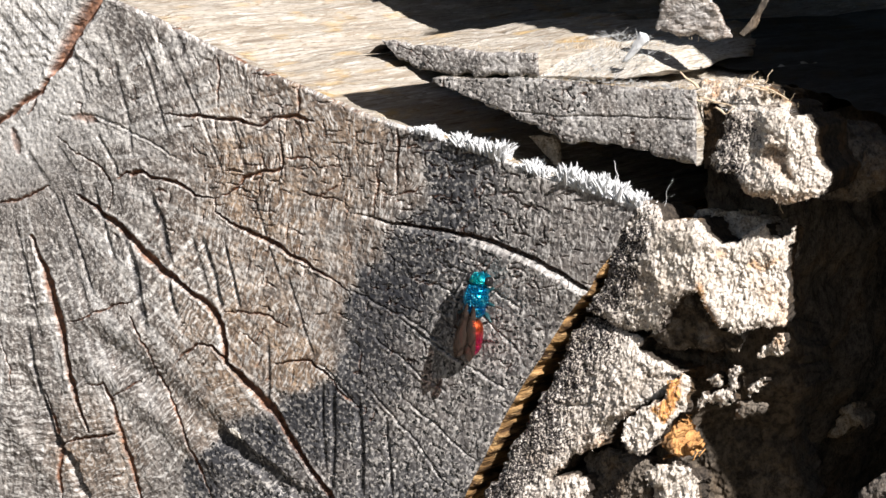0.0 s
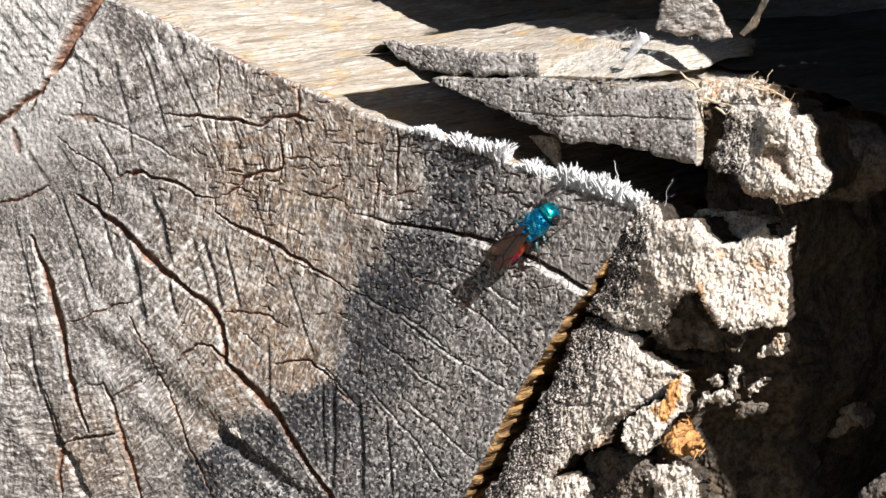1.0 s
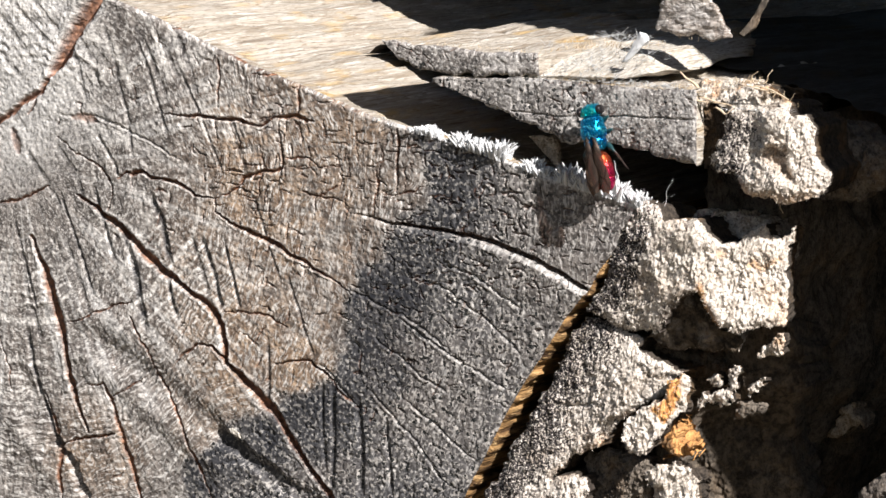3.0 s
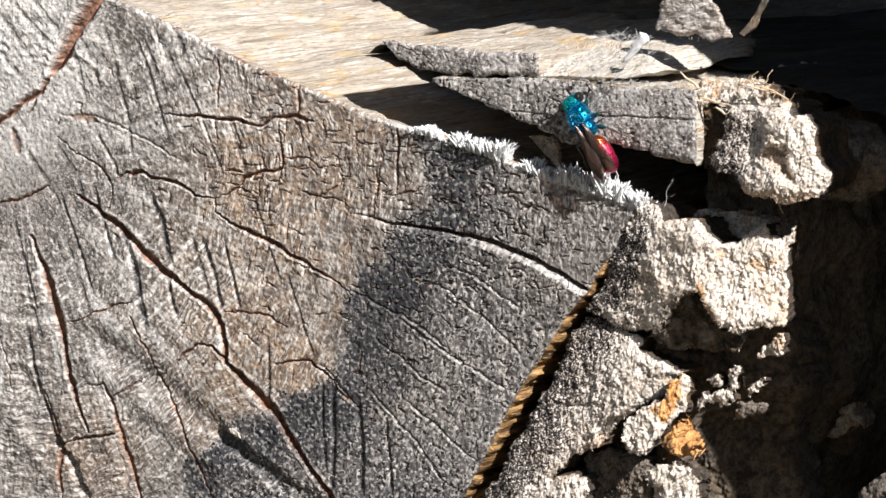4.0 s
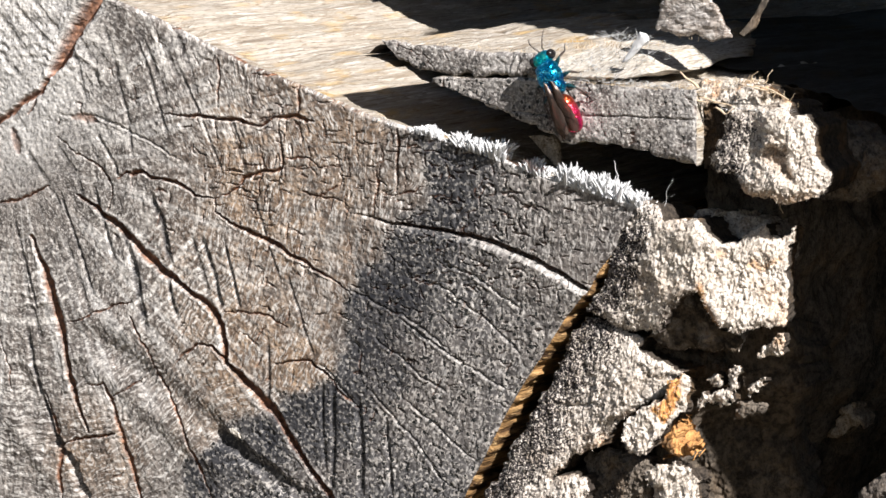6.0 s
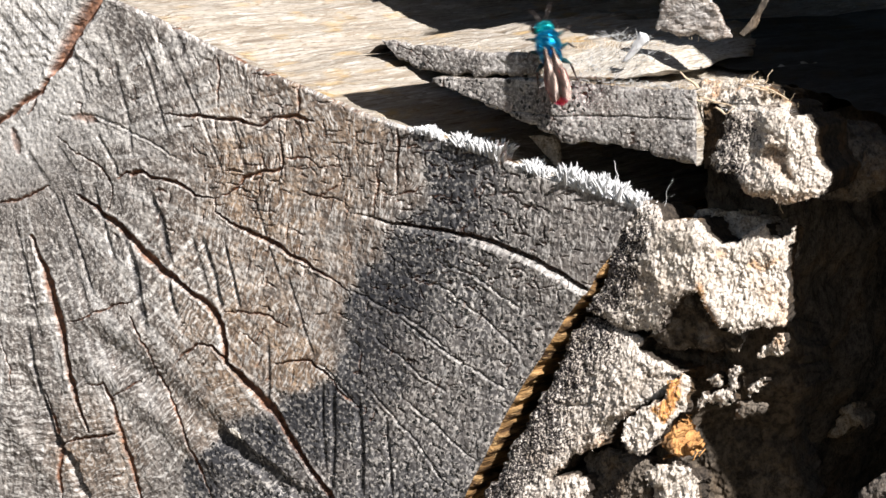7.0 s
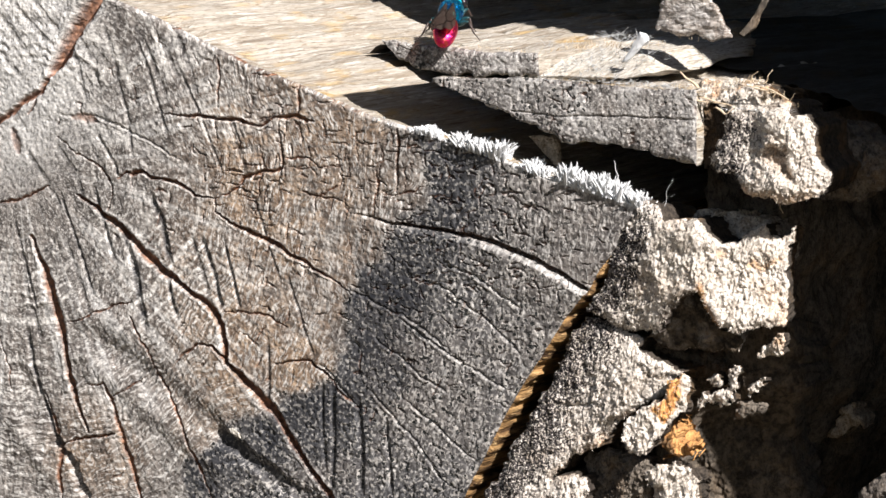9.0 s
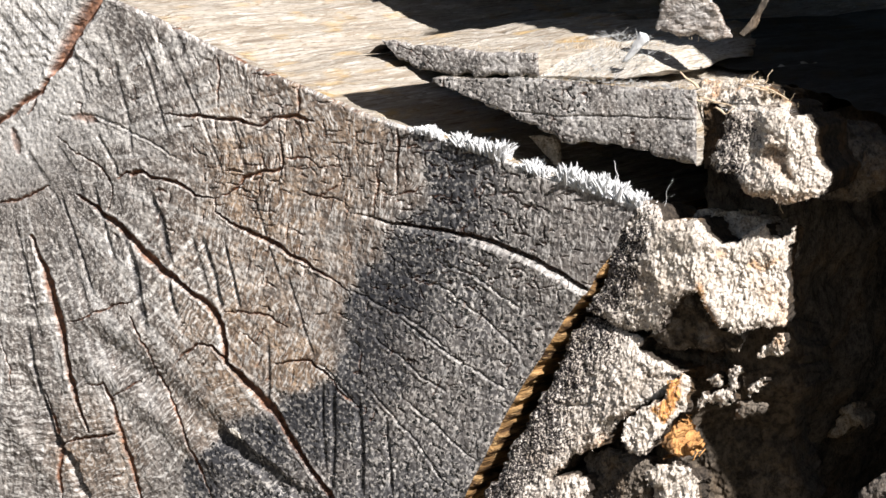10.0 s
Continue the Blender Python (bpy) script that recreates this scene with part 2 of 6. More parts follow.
def to_line(x, z, pts):
    """Distance of points from a line of corners, and how far along it (0 to 1) the nearest place is."""
    best, along = np.full(x.shape, 1e9), np.zeros(x.shape)
    lens = [math.dist(p, q) for p, q in zip(pts, pts[1:])]
    total, run = sum(lens), 0.0
    for (p, q), ln in zip(zip(pts, pts[1:]), lens):
        dx, dz = q[0] - p[0], q[1] - p[1]
        t = np.clip(((x - p[0]) * dx + (z - p[1]) * dz) / (ln * ln), 0, 1)
        d = np.hypot(x - p[0] - t * dx, z - p[1] - t * dz)
        near = d < best
        best = np.where(near, d, best)
        along = np.where(near, (run + t * ln) / total, along)
        run += ln
    return best, along


def inside(x, z, pts):
    """True where a point lies in the outline."""
    hit = np.zeros(x.shape, bool)
    for (x0, z0), (x1, z1) in zip(pts, pts[1:] + pts[:1]):
        cross = (z0 > z) != (z1 > z)
        hit ^= cross & (x < (x1 - x0) * (z - z0) / ((z1 - z0) or 1e-9) + x0)
    return hit


def curve(pts, n):
    """n places at even steps along a line of corners."""
    p = np.array(pts, float)
    s = np.concatenate([[0], np.cumsum(np.hypot(*(p[1:] - p[:-1]).T))])
    u = np.linspace(0, s[-1], n)
    return np.stack([np.interp(u, s, p[:, 0]), np.interp(u, s, p[:, 1])], 1)


# ---- mesh helpers ----
def mesh_object(name, verts, faces, material, parent=None, label="", smooth=True):
    me = bpy.data.meshes.new(name)
    me.from_pydata([tuple(v) for v in (np.asarray(verts, float) * MM).tolist()], [], faces)
    me.materials.append(material)
    me.polygons.foreach_set("use_smooth", [smooth] * len(me.polygons))
    me.update()
    ob = new(name, me)
    if parent:
        ob.parent = parent
    if label:
        tagged(ob, label)
    return ob


def part(name, bm, material, parent, label="", smooth=True):
    me = bpy.data.meshes.new(name)
    bmesh.ops.recalc_face_normals(bm, faces=bm.faces)
    bm.to_mesh(me)
    bm.free()
    me.materials.append(material)
    me.polygons.foreach_set("use_smooth", [smooth] * len(me.polygons))
    ob = new(name, me)
    ob.parent = parent
    if label:
        tagged(ob, label)
    return ob


def give(ob, name, values):
    a = ob.data.attributes.new(name, "FLOAT", "POINT")
    full = np.zeros(len(ob.data.vertices))
    full[:len(values)] = values
    a.data.foreach_set("value", full.astype(np.float32))


def quads(nu, nv, first=0):
    a = (np.arange(nv - 1)[:, None] * nu + np.arange(nu - 1)[None, :]).ravel() + first
    return np.stack([a, a + nu, a + nu + 1, a + 1], 1).tolist()


def recede_in_view(x, z, back):
    """Slides an outline back along the camera's sightlines, so its place in view stays."""
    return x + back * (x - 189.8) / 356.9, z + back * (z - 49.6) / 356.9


def patch(top, bottom, left, right, nu, nv):
    """A grid of places (across, up) between four border lines."""
    T, B, L, R = curve(top, nu), curve(bottom, nu), curve(left, nv), curve(right, nv)
    u, v = np.linspace(0, 1, nu)[None, :, None], np.linspace(0, 1, nv)[:, None, None]
    g = (1 - v) * T[None] + v * B[None] + (1 - u) * L[:, None] + u * R[:, None]
    return g - ((1 - u) * (1 - v) * T[0] + u * (1 - v) * T[-1] + (1 - u) * v * B[0] + u * v * B[-1])


def cell_heights(x, z, seed):
    """A random height for each jittered cell: broken, blocky ground."""
    i, j = np.floor(x).astype(np.int64), np.floor(z).astype(np.int64)
    best, height = np.full(x.shape, 9.0), np.zeros(x.shape)
    for a in (-1, 0, 1):
        for b in (-1, 0, 1):
            d = (i + a + lattice(i + a, j + b, 0, seed) - x) ** 2 + (j + b + lattice(i + a, j + b, 1, seed) - z) ** 2
            near = d < best
            best = np.where(near, d, best)
            height = np.where(near, lattice(i + a, j + b, 2, seed) - 0.5, height)
    return height


def crumble(V, seed, amount, grain):
    """Broken cork: blocky steps, fibres and granules, mostly along the log."""
    wx = V[:, 0] + 0.9 * rough(V * 0.5, 3, seed + 1)
    wz = V[:, 2] + 0.9 * rough(V * 0.5 + 40, 3, seed + 2)
    d = amount * (0.9 * rough(V * np.array([1, 0.8, 0.6]) * 0.2, 4, seed, 0.6)
                  + 0.30 * cell_heights(wx * 0.42, wz * 0.3, seed) + 0.26 * cell_heights(wx * 1.7, wz * 1.1, seed + 9))
    return d + 1.5 * grain * rough(V * np.array([1, 0.8, 0.6]) * 2.2, 3, seed + 5, 0.8)


def solid(name, P, nu, nv, depth, material, parent, label, side, steps=14):
    """The grid P as a front face, its rim drawn back along the log."""
    loop = ([i for i in range(nu)] + [j * nu + nu - 1 for j in range(1, nv)]
            + [(nv - 1) * nu + i for i in range(nu - 2, -1, -1)] + [j * nu for j in range(nv - 2, 0, -1)])
    rings = [P]
    for k in range(1, steps + 1):
        q = P[loop].copy()
        q[:, 1] += depth * (k / steps) ** 1.6
        rings.append(q)
    V = np.concatenate(rings)
    faces = quads(nu, nv)
    n, base = len(loop), len(P)
    prev = loop
    for k in range(steps):
        here = list(range(base + k * n, base + (k + 1) * n))
        faces += [(prev[i], prev[(i + 1) % n], here[(i + 1) % n], here[i]) for i in range(n)]
        prev = here
    faces.append(tuple(prev))
    rim = np.repeat((np.arange(1, steps + 1) / steps) ** 0.5, n)
    for axis in (0, 2):
        V[base:, axis] += rim * 1.6 * rough(V[base:] * np.array([1, 0.5, 1]) * 0.3 + 17 * axis, 4, 900, 0.65)
    return V, faces


def end_x(top, bottom):
    return max(p[0] for p in top + bottom)


def plate(name, top, bottom, y, depth, size, material, parent, label="", relief=0.6, grain=0.35, edge=0.8, seed=1,
          along=0.0, form=None, soot=None, side=None, steps=14, tuck=0.0):
    """A slab that ends towards the viewer in a rough face between two outlines, and runs back along the log."""
    nu, nv = size
    T, B = curve(top, nu), curve(bottom, nu)
    if material == END:
        for line, size, k in ((T, 0.22, 0), (B, 0.5, 7)):
            q = np.stack([line[:, 0], 0 * line[:, 0], line[:, 1] + k], 1)
            line[:, 1] += size * (rough(q * 0.8, 3, seed + 40 + k, 0.75) + 0.5 * cell_heights(q[:, 0] * 1.1, 0 * q[:, 0] + 0.5, seed + k))
            line[:, 0] += size * rough(q * 1.5, 2, seed + 41 + k, 0.75) * np.clip((end_x(top, bottom) - line[:, 0]) / 2, 0, 1)
    v = np.linspace(0, 1, nv)[:, None, None]
    g = T[None] * (1 - v) + B[None] * v
    x, z = g[..., 0].ravel(), g[..., 1].ravel()
    uu, vv = [k.ravel() for k in np.meshgrid(np.linspace(0, 1, nu), np.linspace(0, 1, nv))]
    # rim rounded off
    wide = np.hypot(*(T[-1] - T[0]))
    tall = np.abs(T - B)[:, 1].mean()
    rim = np.minimum(np.minimum(uu, 1 - uu) * wide, np.minimum(vv, 1 - vv) * tall)
    yy = y + edge * (1 - np.clip(rim / (edge * 1.6), 0, 1)) ** 2
    if form:
        back = form(x, z)
        yy, (x, z) = yy + back, recede_in_view(x, z, back)
    V, faces = solid(name, np.stack([x, yy, z], 1), nu, nv, depth, material, parent, label, side, steps)
    if along:
        for axis in range(3):
            V[:, axis] += relief * rough(V * np.array([1, 0.2, 1]) * 0.2 + 31 * axis, 4, seed + axis, 0.5 if material == END else 0.6)
            V[:, axis] += (0.2 if material == END else 0.35) * grain * rough(V * np.array([1, 0.2, 1]) * 1.3 + 9 * axis, 4, seed + 5 + axis, 0.8)
    else:
        for axis in (0, 2):
            V[:, axis] += 0.5 * relief * rough(V * 0.35 + 31 * axis, 4, seed + axis, 0.65)
        V[:, 1] += crumble(V, seed, relief, 0.25 * grain)
    if tuck:
        d, t = to_line(V[:, 0], V[:, 2] + 0.2 * rough(V * 0.6, 3, 71), [(8.6, 16.0), (13.9, 15.6), (19.4, 15.9), (24.9, 15.9), (30.7, 15.9)])
        V[:, 1] += 0.28 * (1 - step(0.02, 0.14, d)) * (np.arange(len(V)) < nu * nv)
        end = max(T[-1][0], B[-1][0])
        V[:, 0] -= tuck * step(2.0, 2.9, V[:, 1] - y) * step(end - 2 * tuck, end, V[:, 0])
    lines = 0 * V[:, 0]
    if material == END:
        w = rough(V * 0.5, 3, seed + 50)
        cells = split_cells(np.stack([V[:, 0] * 0.55 + 0.8 * w, V[:, 2] * 0.45 - 0.8 * w], 1), seed)
        lines = (1 - step(0.01, 0.05, cells)) * step(0.08, 0.3, rough(V * 0.35 + 9, 2, seed + 51))
        pits = step(0.68, 0.8, grains(V * 2.2, seed + 52))
        V[:, 1] += (0.3 * lines + 0.10 * pits + 0.12 * rough(V * 0.35, 3, seed + 53)) * (np.arange(len(V)) < nu * nv)
    ob = mesh_object(name, V, faces, material, parent, label)
    if side:
        ob.data.materials.append(side)
        front = (nu - 1) * (nv - 1)
        ob.data.polygons.foreach_set("material_index", [0] * front + [1] * (len(faces) - front))
    if material == END:
        give(ob, "stain", np.clip(0.2 + 0.7 * rough(V * 0.2, 3, seed + 70), 0, 1))
        give(ob, "crack", 0.55 * lines)
        give(ob, "radius", V[:, 0] + 100)
        give(ob, "bearing", 4 * V[:, 2] + 0.3 * V[:, 0])
    if SPLIT in (material, side):
        give(ob, "bleach", np.clip((0.9 if material == SPLIT else 0.45) + 1.3 * rough(V * np.array([0.3, 0.08, 0.3]), 3, seed + 80), 0, 1) * (1.0 if material == SPLIT else 0.6) * (step(16, 6, V[:, 1]) if side else step(40, 20, V[:, 1])))
    if soot:
        give(ob, "soot", soot(V[:, 0], V[:, 2]) * (V[:, 1] < y + 3.0))
    return ob


def fibres(name, spots, material, parent, label, kind="stuff"):
    """Many thin tapered blades: each spot is root, way (with length) and half-width in millimetres."""
    V, F = [], []
    for root, way, r in spots:
        root, way = Vector(root), Vector(way)
        side = way.cross(Vector((0.3, 0.5, 0.8))).normalized()
        other = way.cross(side).normalized()
        b = len(V)
        bend = side * way.length * random.uniform(-0.15, 0.15)
        for k, (t, s) in enumerate(((0, 1.0), (0.5, 0.8), (0.85, 0.5))):
            c = root + way * t + bend * t * t
            for j in range(3):
                a = 2.1 * j
                V.append(c + (side * math.cos(a) + other * math.sin(a) * 0.6) * r * s)
            if k:
                for j in range(3):
                    F.append((b + 3 * k - 3 + j, b + 3 * k - 3 + (j + 1) % 3, b + 3 * k + (j + 1) % 3, b + 3 * k + j))
        V.append(root + way + bend)
        F += [(b + 6 + j, b + 6 + (j + 1) % 3, b + 9) for j in range(3)]
    ob = mesh_object(name, [tuple(v) for v in V], F, material, parent, label)
    return tagged(ob, kind=kind)


# ---- the log: outlines on the plane of the saw cut, in millimetres across and up ----
PITH = (-58.0, 7.3)
EDGE = [(-66.5, 33.8), (-55.1, 30.3), (-44.0, 27.0), (-39.1, 25.4), (-32.7, 22.8), (-26.2, 20.1), (-18.6, 17.8), (-13.4, 16.0), (-9.0, 14.5), (-1.7, 13.0), (4.7, 11.3), (11.8, 9.3), (18.1, 7.7), (22.2, 6.8), (25.6, 5.8)]
UNDER_BARK = [(25.6, 5.8), (22.8, 3.9), (21.4, 1.3), (19.3, -1.3), (18.0, -3.6), (14.9, -7.2), (12.3, -11.2), (10.0, -14.6), (7.6, -18.6), (5.5, -22.7), (3.3, -26.7), (1.8, -29.8), (-0.9, -34.6)]

log = tagged(new("log"), "weathered grey split log with a cracked sawn end", "log")


def build_end():
    nu, nv = 720, 560
    left = [(-66.5, 33.8), (-68.0, -41.3)]
    bottom = [(-68.0, -41.3), (0.4, -34.6)]
    g = patch(EDGE, bottom, left, UNDER_BARK, nu, nv)
    x, z = g[..., 0].ravel(), g[..., 1].ravel()
    P = np.stack([x, 0 * x, z], 1)
    px, pz = x - PITH[0], z - PITH[1]
    r = np.hypot(px, pz)
    ang = np.arctan2(pz, px)
    wob = rough(P * 0.12, 3, 3)
    wx = x + 0.5 * rough(P * 0.55 + 7, 3, 5) + 0.16 * rough(P * 2.5, 2, 8)
    wz = z + 0.5 * rough(P * 0.55 + 90, 3, 6) + 0.16 * rough(P * 2.5 + 50, 2, 9)
    crack, deep, lip = np.zeros(len(x)), np.zeros(len(x)), np.zeros(len(x))

    def cut(pts, width, depth, end=0.35, start=0.35, tone=0.9):
        lo, hi = np.min(pts, 0) - 2.5, np.max(pts, 0) + 2.5
        near = np.nonzero((wx > lo[0]) & (wx < hi[0]) & (wz > lo[1]) & (wz < hi[1]))[0]
        d, t = to_line(wx[near], wz[near], pts)
        w = 0.8 * width * (start + (1 - start) * step(0, 0.25, t)) * (end + (1 - end) * step(0, 0.25, 1 - t)) * (0.8 + 0.9 * (wob[near] + 0.3))
        k = 1 - step(0.10, 1.0, d / (w * 0.62))
        deep[near] = np.maximum(deep[near], k * depth * 0.5)
        crack[near] = np.maximum(crack[near], (1 - step(0.35, 0.9, d / (w * 0.62))) * tone)
        if depth > 1.1:
            lip[near] = np.maximum(lip[near], np.exp(-((d / (w * 0.62) - 1.25) / 0.35) ** 2) * min(1, depth / 2.5))

    # the wide split at the heart, and the shakes that run from it
    cut([(-44.3, 30.0), (-46.7, 27.3), (-48.9, 24.1), (-51.1, 20.9), (-53.1, 18.2)], 2.4, 4.0, 0.5, 1.0, 0.9)
    cut([(-52.7, 18.6), (-54.6, 15.6), (-56.6, 14.9), (-58.7, 13.1), (-61.2, 11.8)], 0.95, 1.5, 1.0, 0.8)
    cut([(-55.2, 15.3), (-55.8, 13.9), (-56.4, 12.8)], 0.4, 1.0)
    cut([(-52.2, 10.6), (-50.2, 9.0), (-45.8, 6.9), (-44.5, 4.6), (-45.1, 2.3)], 0.34, 1.0)
    cut([(-49.5, 3.7), (-47.1, 2.4), (-44.3, 0.6), (-41.2, -1.8), (-37.3, -4.9), (-33.4, -7.2), (-30.7, -8.7), (-29.5, -10.8), (-29.1, -13.1), (-28.9, -15.1)], 1.0, 1.7, 0.8)
    cut([(-30.5, -13.2), (-28.8, -15.1), (-25.7, -17.5), (-22.7, -19.9), (-20.2, -23.1), (-17.4, -26.7), (-14.0, -30.7), (-10.6, -35.4)], 1.15, 1.9, 1.0)
    cut([(-43.8, 5.8), (-42.5, 6.6), (-40.5, 6.9), (-38.7, 6.2), (-35.6, 5.7), (-32.9, 4.5), (-30.3, 4.2)], 0.5, 1.4)
    cut([(-30.3, 4.2), (-30.1, 2.6), (-27.9, 1.4), (-25.2, 0.4), (-21.4, -1.2), (-16.5, -3.5), (-11.9, -5.8)], 0.5, 1.4, 0.4)
    cut([(-30.3, 4.2), (-28.5, 4.7), (-26.9, 5.9), (-26.3, 7.0), (-24.0, 7.5), (-21.3, 8.2), (-21.1, 10.5), (-21.7, 12.5)], 0.42, 1.2)
    cut([(-37.0, 13.9), (-33.9, 13.7), (-31.2, 13.8), (-28.4, 13.5), (-24.3, 13.0), (-23.2, 13.6)], 0.55, 1.5, 0.8)
    cut([(-23.2, 13.6), (-22.3, 14.0), (-19.7, 14.1), (-17.0, 13.8)], 0.42, 1.2)
    cut([(-6.1, 13.4), (-6.0, 11.2), (-6.2, 8.7), (-6.1, 6.2)], 0.5, 1.4)
    cut([(-8.9, 8.6), (-8.4, 7.0), (-8.9, 5.4), (-9.0, 3.1)], 0.3, 0.8)
    cut([(-56.1, -1.7), (-54.5, -5.1), (-52.9, -9.1), (-51.6, -13.2), (-51.0, -17.2), (-49.8, -20.7), (-48.2, -24.9)], 1.45, 1.4)
    cut([(-51.3, -11.9), (-48.5, -10.9), (-45.3, -9.7), (-41.9, -8.8)], 0.28, 0.9)
    cut([(-51.9, -34.5), (-52.3, -30.1), (-52.1, -26.9), (-52.7, -23.9), (-54.2, -20.2)], 0.65, 0.8)
    cut([(-52.1, -26.9), (-50.2, -26.0), (-47.5, -25.5), (-44.4, -24.8)], 0.4, 1.2)
    cut([(-48.0, -19.2), (-45.8, -18.8), (-45.0, -20.2), (-44.1, -23.0), (-42.9, -26.5), (-41.5, -30.8), (-40.6, -34.2)], 0.7, 0.8)
    cut([(-45.0, -20.1), (-41.8, -18.9), (-40.1, -17.8)], 0.28, 0.9)
    cut([(-42.1, -10.5), (-39.9, -14.2), (-38.6, -17.3), (-36.6, -19.9), (-34.3, -24.1), (-32.6, -27.7), (-30.9, -32.3)], 0.55, 0.7)
    cut([(-36.8, -16.5), (-35.0, -14.7), (-32.6, -13.3), (-30.7, -13.2), (-29.2, -14.7)], 0.32, 1.0)
    cut([(-28.9, -9.3), (-26.4, -8.9), (-23.3, -9.2), (-20.5, -10.5)], 0.26, 0.8)
    cut([(-21.9, -14.6), (-19.6, -14.3), (-17.5, -14.1), (-15.7, -15.0), (-13.6, -17.1), (-11.9, -18.4)], 0.36, 1.1)
    cut([(-61.3, 2.0), (-56.8, 2.9), (-53.5, 4.6)], 0.36, 1.1)
    cut([(-30.0, 20.9), (-29.6, 18.2), (-29.8, 14.8)], 0.26, 0.7)
    cut([(-18.9, 17.9), (-18.8, 14.3)], 0.3, 0.9)
    cut([(-18.9, 5.8), (-17.1, 5.0), (-13.3, 4.8)], 0.34, 0.9)
    cut([(-20.9, 9.5), (-17.6, 9.4), (-16.3, 8.9)], 0.26, 0.7)
    cut([(-16.5, 5.0), (-14.8, 5.9), (-13.5, 6.7)], 0.28, 0.8)
    cut([(-41.4, 26.3), (-38.9, 25.5), (-36.9, 26.0)], 0.5, 1.0)
    cut([(-36.2, 24.0), (-33.4, 23.5), (-32.1, 22.6)], 0.4, 0.9)
    cut([(-29.4, 21.6), (-26.9, 20.5), (-25.0, 19.7)], 0.35, 0.9)
    cut([(-25.0, 19.1), (-22.4, 18.9), (-19.4, 19.2)], 0.32, 0.9)
    cut([(-5.7, 5.9), (-3.9, 6.4), (-2.6, 7.0)], 0.24, 0.7)
    cut([(-61.2, -13.1), (-59.9, -17.2), (-58.9, -20.6)], 0.26, 0.7)

    # fine pale rays, each with a dark line along it
    ridge = np.zeros(len(x))
    for pts in ([(-3.6, -3.5), (1.2, -5.3), (4.8, -7.5), (8.3, -10.4), (10.1, -12.7)], [(-13.5, -5.0), (-7.6, -7.4), (-2.5, -9.8), (1.9, -12.7)], [(-6.9, -8.1), (-1.7, -11.1), (4.8, -14.3), (8.7, -16.1)], [(-10.6, -16.4), (-6.9, -19.6), (-3.2, -23.2), (1.2, -28.1)],
                [(-9.8, -10.3), (-4.7, -13.8), (1.2, -17.0)], [(-0.3, -1.9), (4.7, -3.5), (10.4, -7.0)], [(-16.6, -14.0), (-12.8, -17.7), (-10.6, -20.2)], [(-6.1, -17.2), (-1.7, -20.1), (4.8, -24.8)], [(-25.6, -0.1), (-19.5, -2.5), (-13.5, -5.0)], [(-53.0, 13.0), (-46.5, 12.8), (-39.4, 10.2), (-34.0, 7.7)]):
        d, t = to_line(wx, wz, pts)
        taper = step(0, 0.2, t) * step(0, 0.2, 1 - t)
        ridge = np.maximum(ridge, np.exp(-(d / 0.20) ** 2) * taper * (0.55 + 0.9 * (wob + 0.3)))
        d, t = to_line(wx - 0.12, wz - 0.26, pts)
        deep = np.maximum(deep, 0.28 * np.exp(-(d / 0.12) ** 2) * taper)
    # brown knots near the heart
    cut([(-49.9, 13.0), (-48.3, 12.9), (-46.7, 12.5)], 1.5, 0.5, 0.5, 0.5, 0.6)
    cut([(-58.7, 11.0), (-58.2, 9.7), (-57.9, 8.5)], 1.3, 0.5, 0.5, 0.5, 0.6)
    # small checks follow rings and rays, thickest in the tan wood
    rnd = random.Random(11)
    heart = (-17.9, 10.1)
    for i in range(260):
        wide = i > 130
        cx, cz = rnd.gauss(heart[0], 22 if wide else 10), rnd.gauss(heart[1] - (6 if wide else 0), 18 if wide else 6)
        if not (-62 < cx < 24 and -30 < cz < 27):
            continue
        a, rad = math.atan2(cz - PITH[1], cx - PITH[0]), math.hypot(cx - PITH[0], cz - PITH[1])
        ln, pts = rnd.uniform(0.8, 3.2), []
        across = rnd.random() < 0.5
        for k in range(4):
            f = (k / 3 - 0.5) * ln
            jr, ja = rnd.gauss(0, 0.16), rnd.gauss(0, 0.16)
            rk, ak = (rad + jr, a + (f + ja) / rad) if across else (rad + f + ja, a + jr / rad)
            pts.append((PITH[0] + rk * math.cos(ak), PITH[1] + rk * math.sin(ak)))
        cut(pts, rnd.uniform(0.14, 0.26), rnd.uniform(0.3, 0.9), 0.2, 0.2, 0.5)
    heart = (5.5, 2.9)
    for i in range(420):
        cx, cz = rnd.gauss(heart[0], 13), rnd.gauss(heart[1], 10)
        a, ln = rnd.choice((0.15, -0.25, 1.4, 0.0)) + rnd.gauss(0, 0.3), rnd.uniform(0.25, 0.9)
        bend = rnd.gauss(0, 0.15)
        cut([(cx - ln * math.cos(a), cz - ln * math.sin(a)), (cx, cz + bend), (cx + ln * math.cos(a), cz + ln * math.sin(a))],
            rnd.uniform(0.16, 0.3), rnd.uniform(0.5, 1.0), 0.2, 0.2, 0.3)

    # saw tooth scores
    saw = np.zeros(len(x))

    def score(pts, width, strength):
        d, t = to_line(x + 0.4 * wob, z, pts)
        k = (1 - step(0.3, 1.1, d / (width * 0.62))) * step(0, 0.2, t) * step(0, 0.2, 1 - t) * strength
        k = k * (0.9 + 0.7 * (grains(P * 1.6, 77) - 0.35))
        np.maximum(saw, np.clip(k, 0, 1), out=saw)

    score([(-47.4, 5.4), (-44.0, -4.5)], 0.6, 0.75)
    score([(-43.1, 0.3), (-41.4, -4.3), (-39.6, -12.7)], 1.0, 0.95)
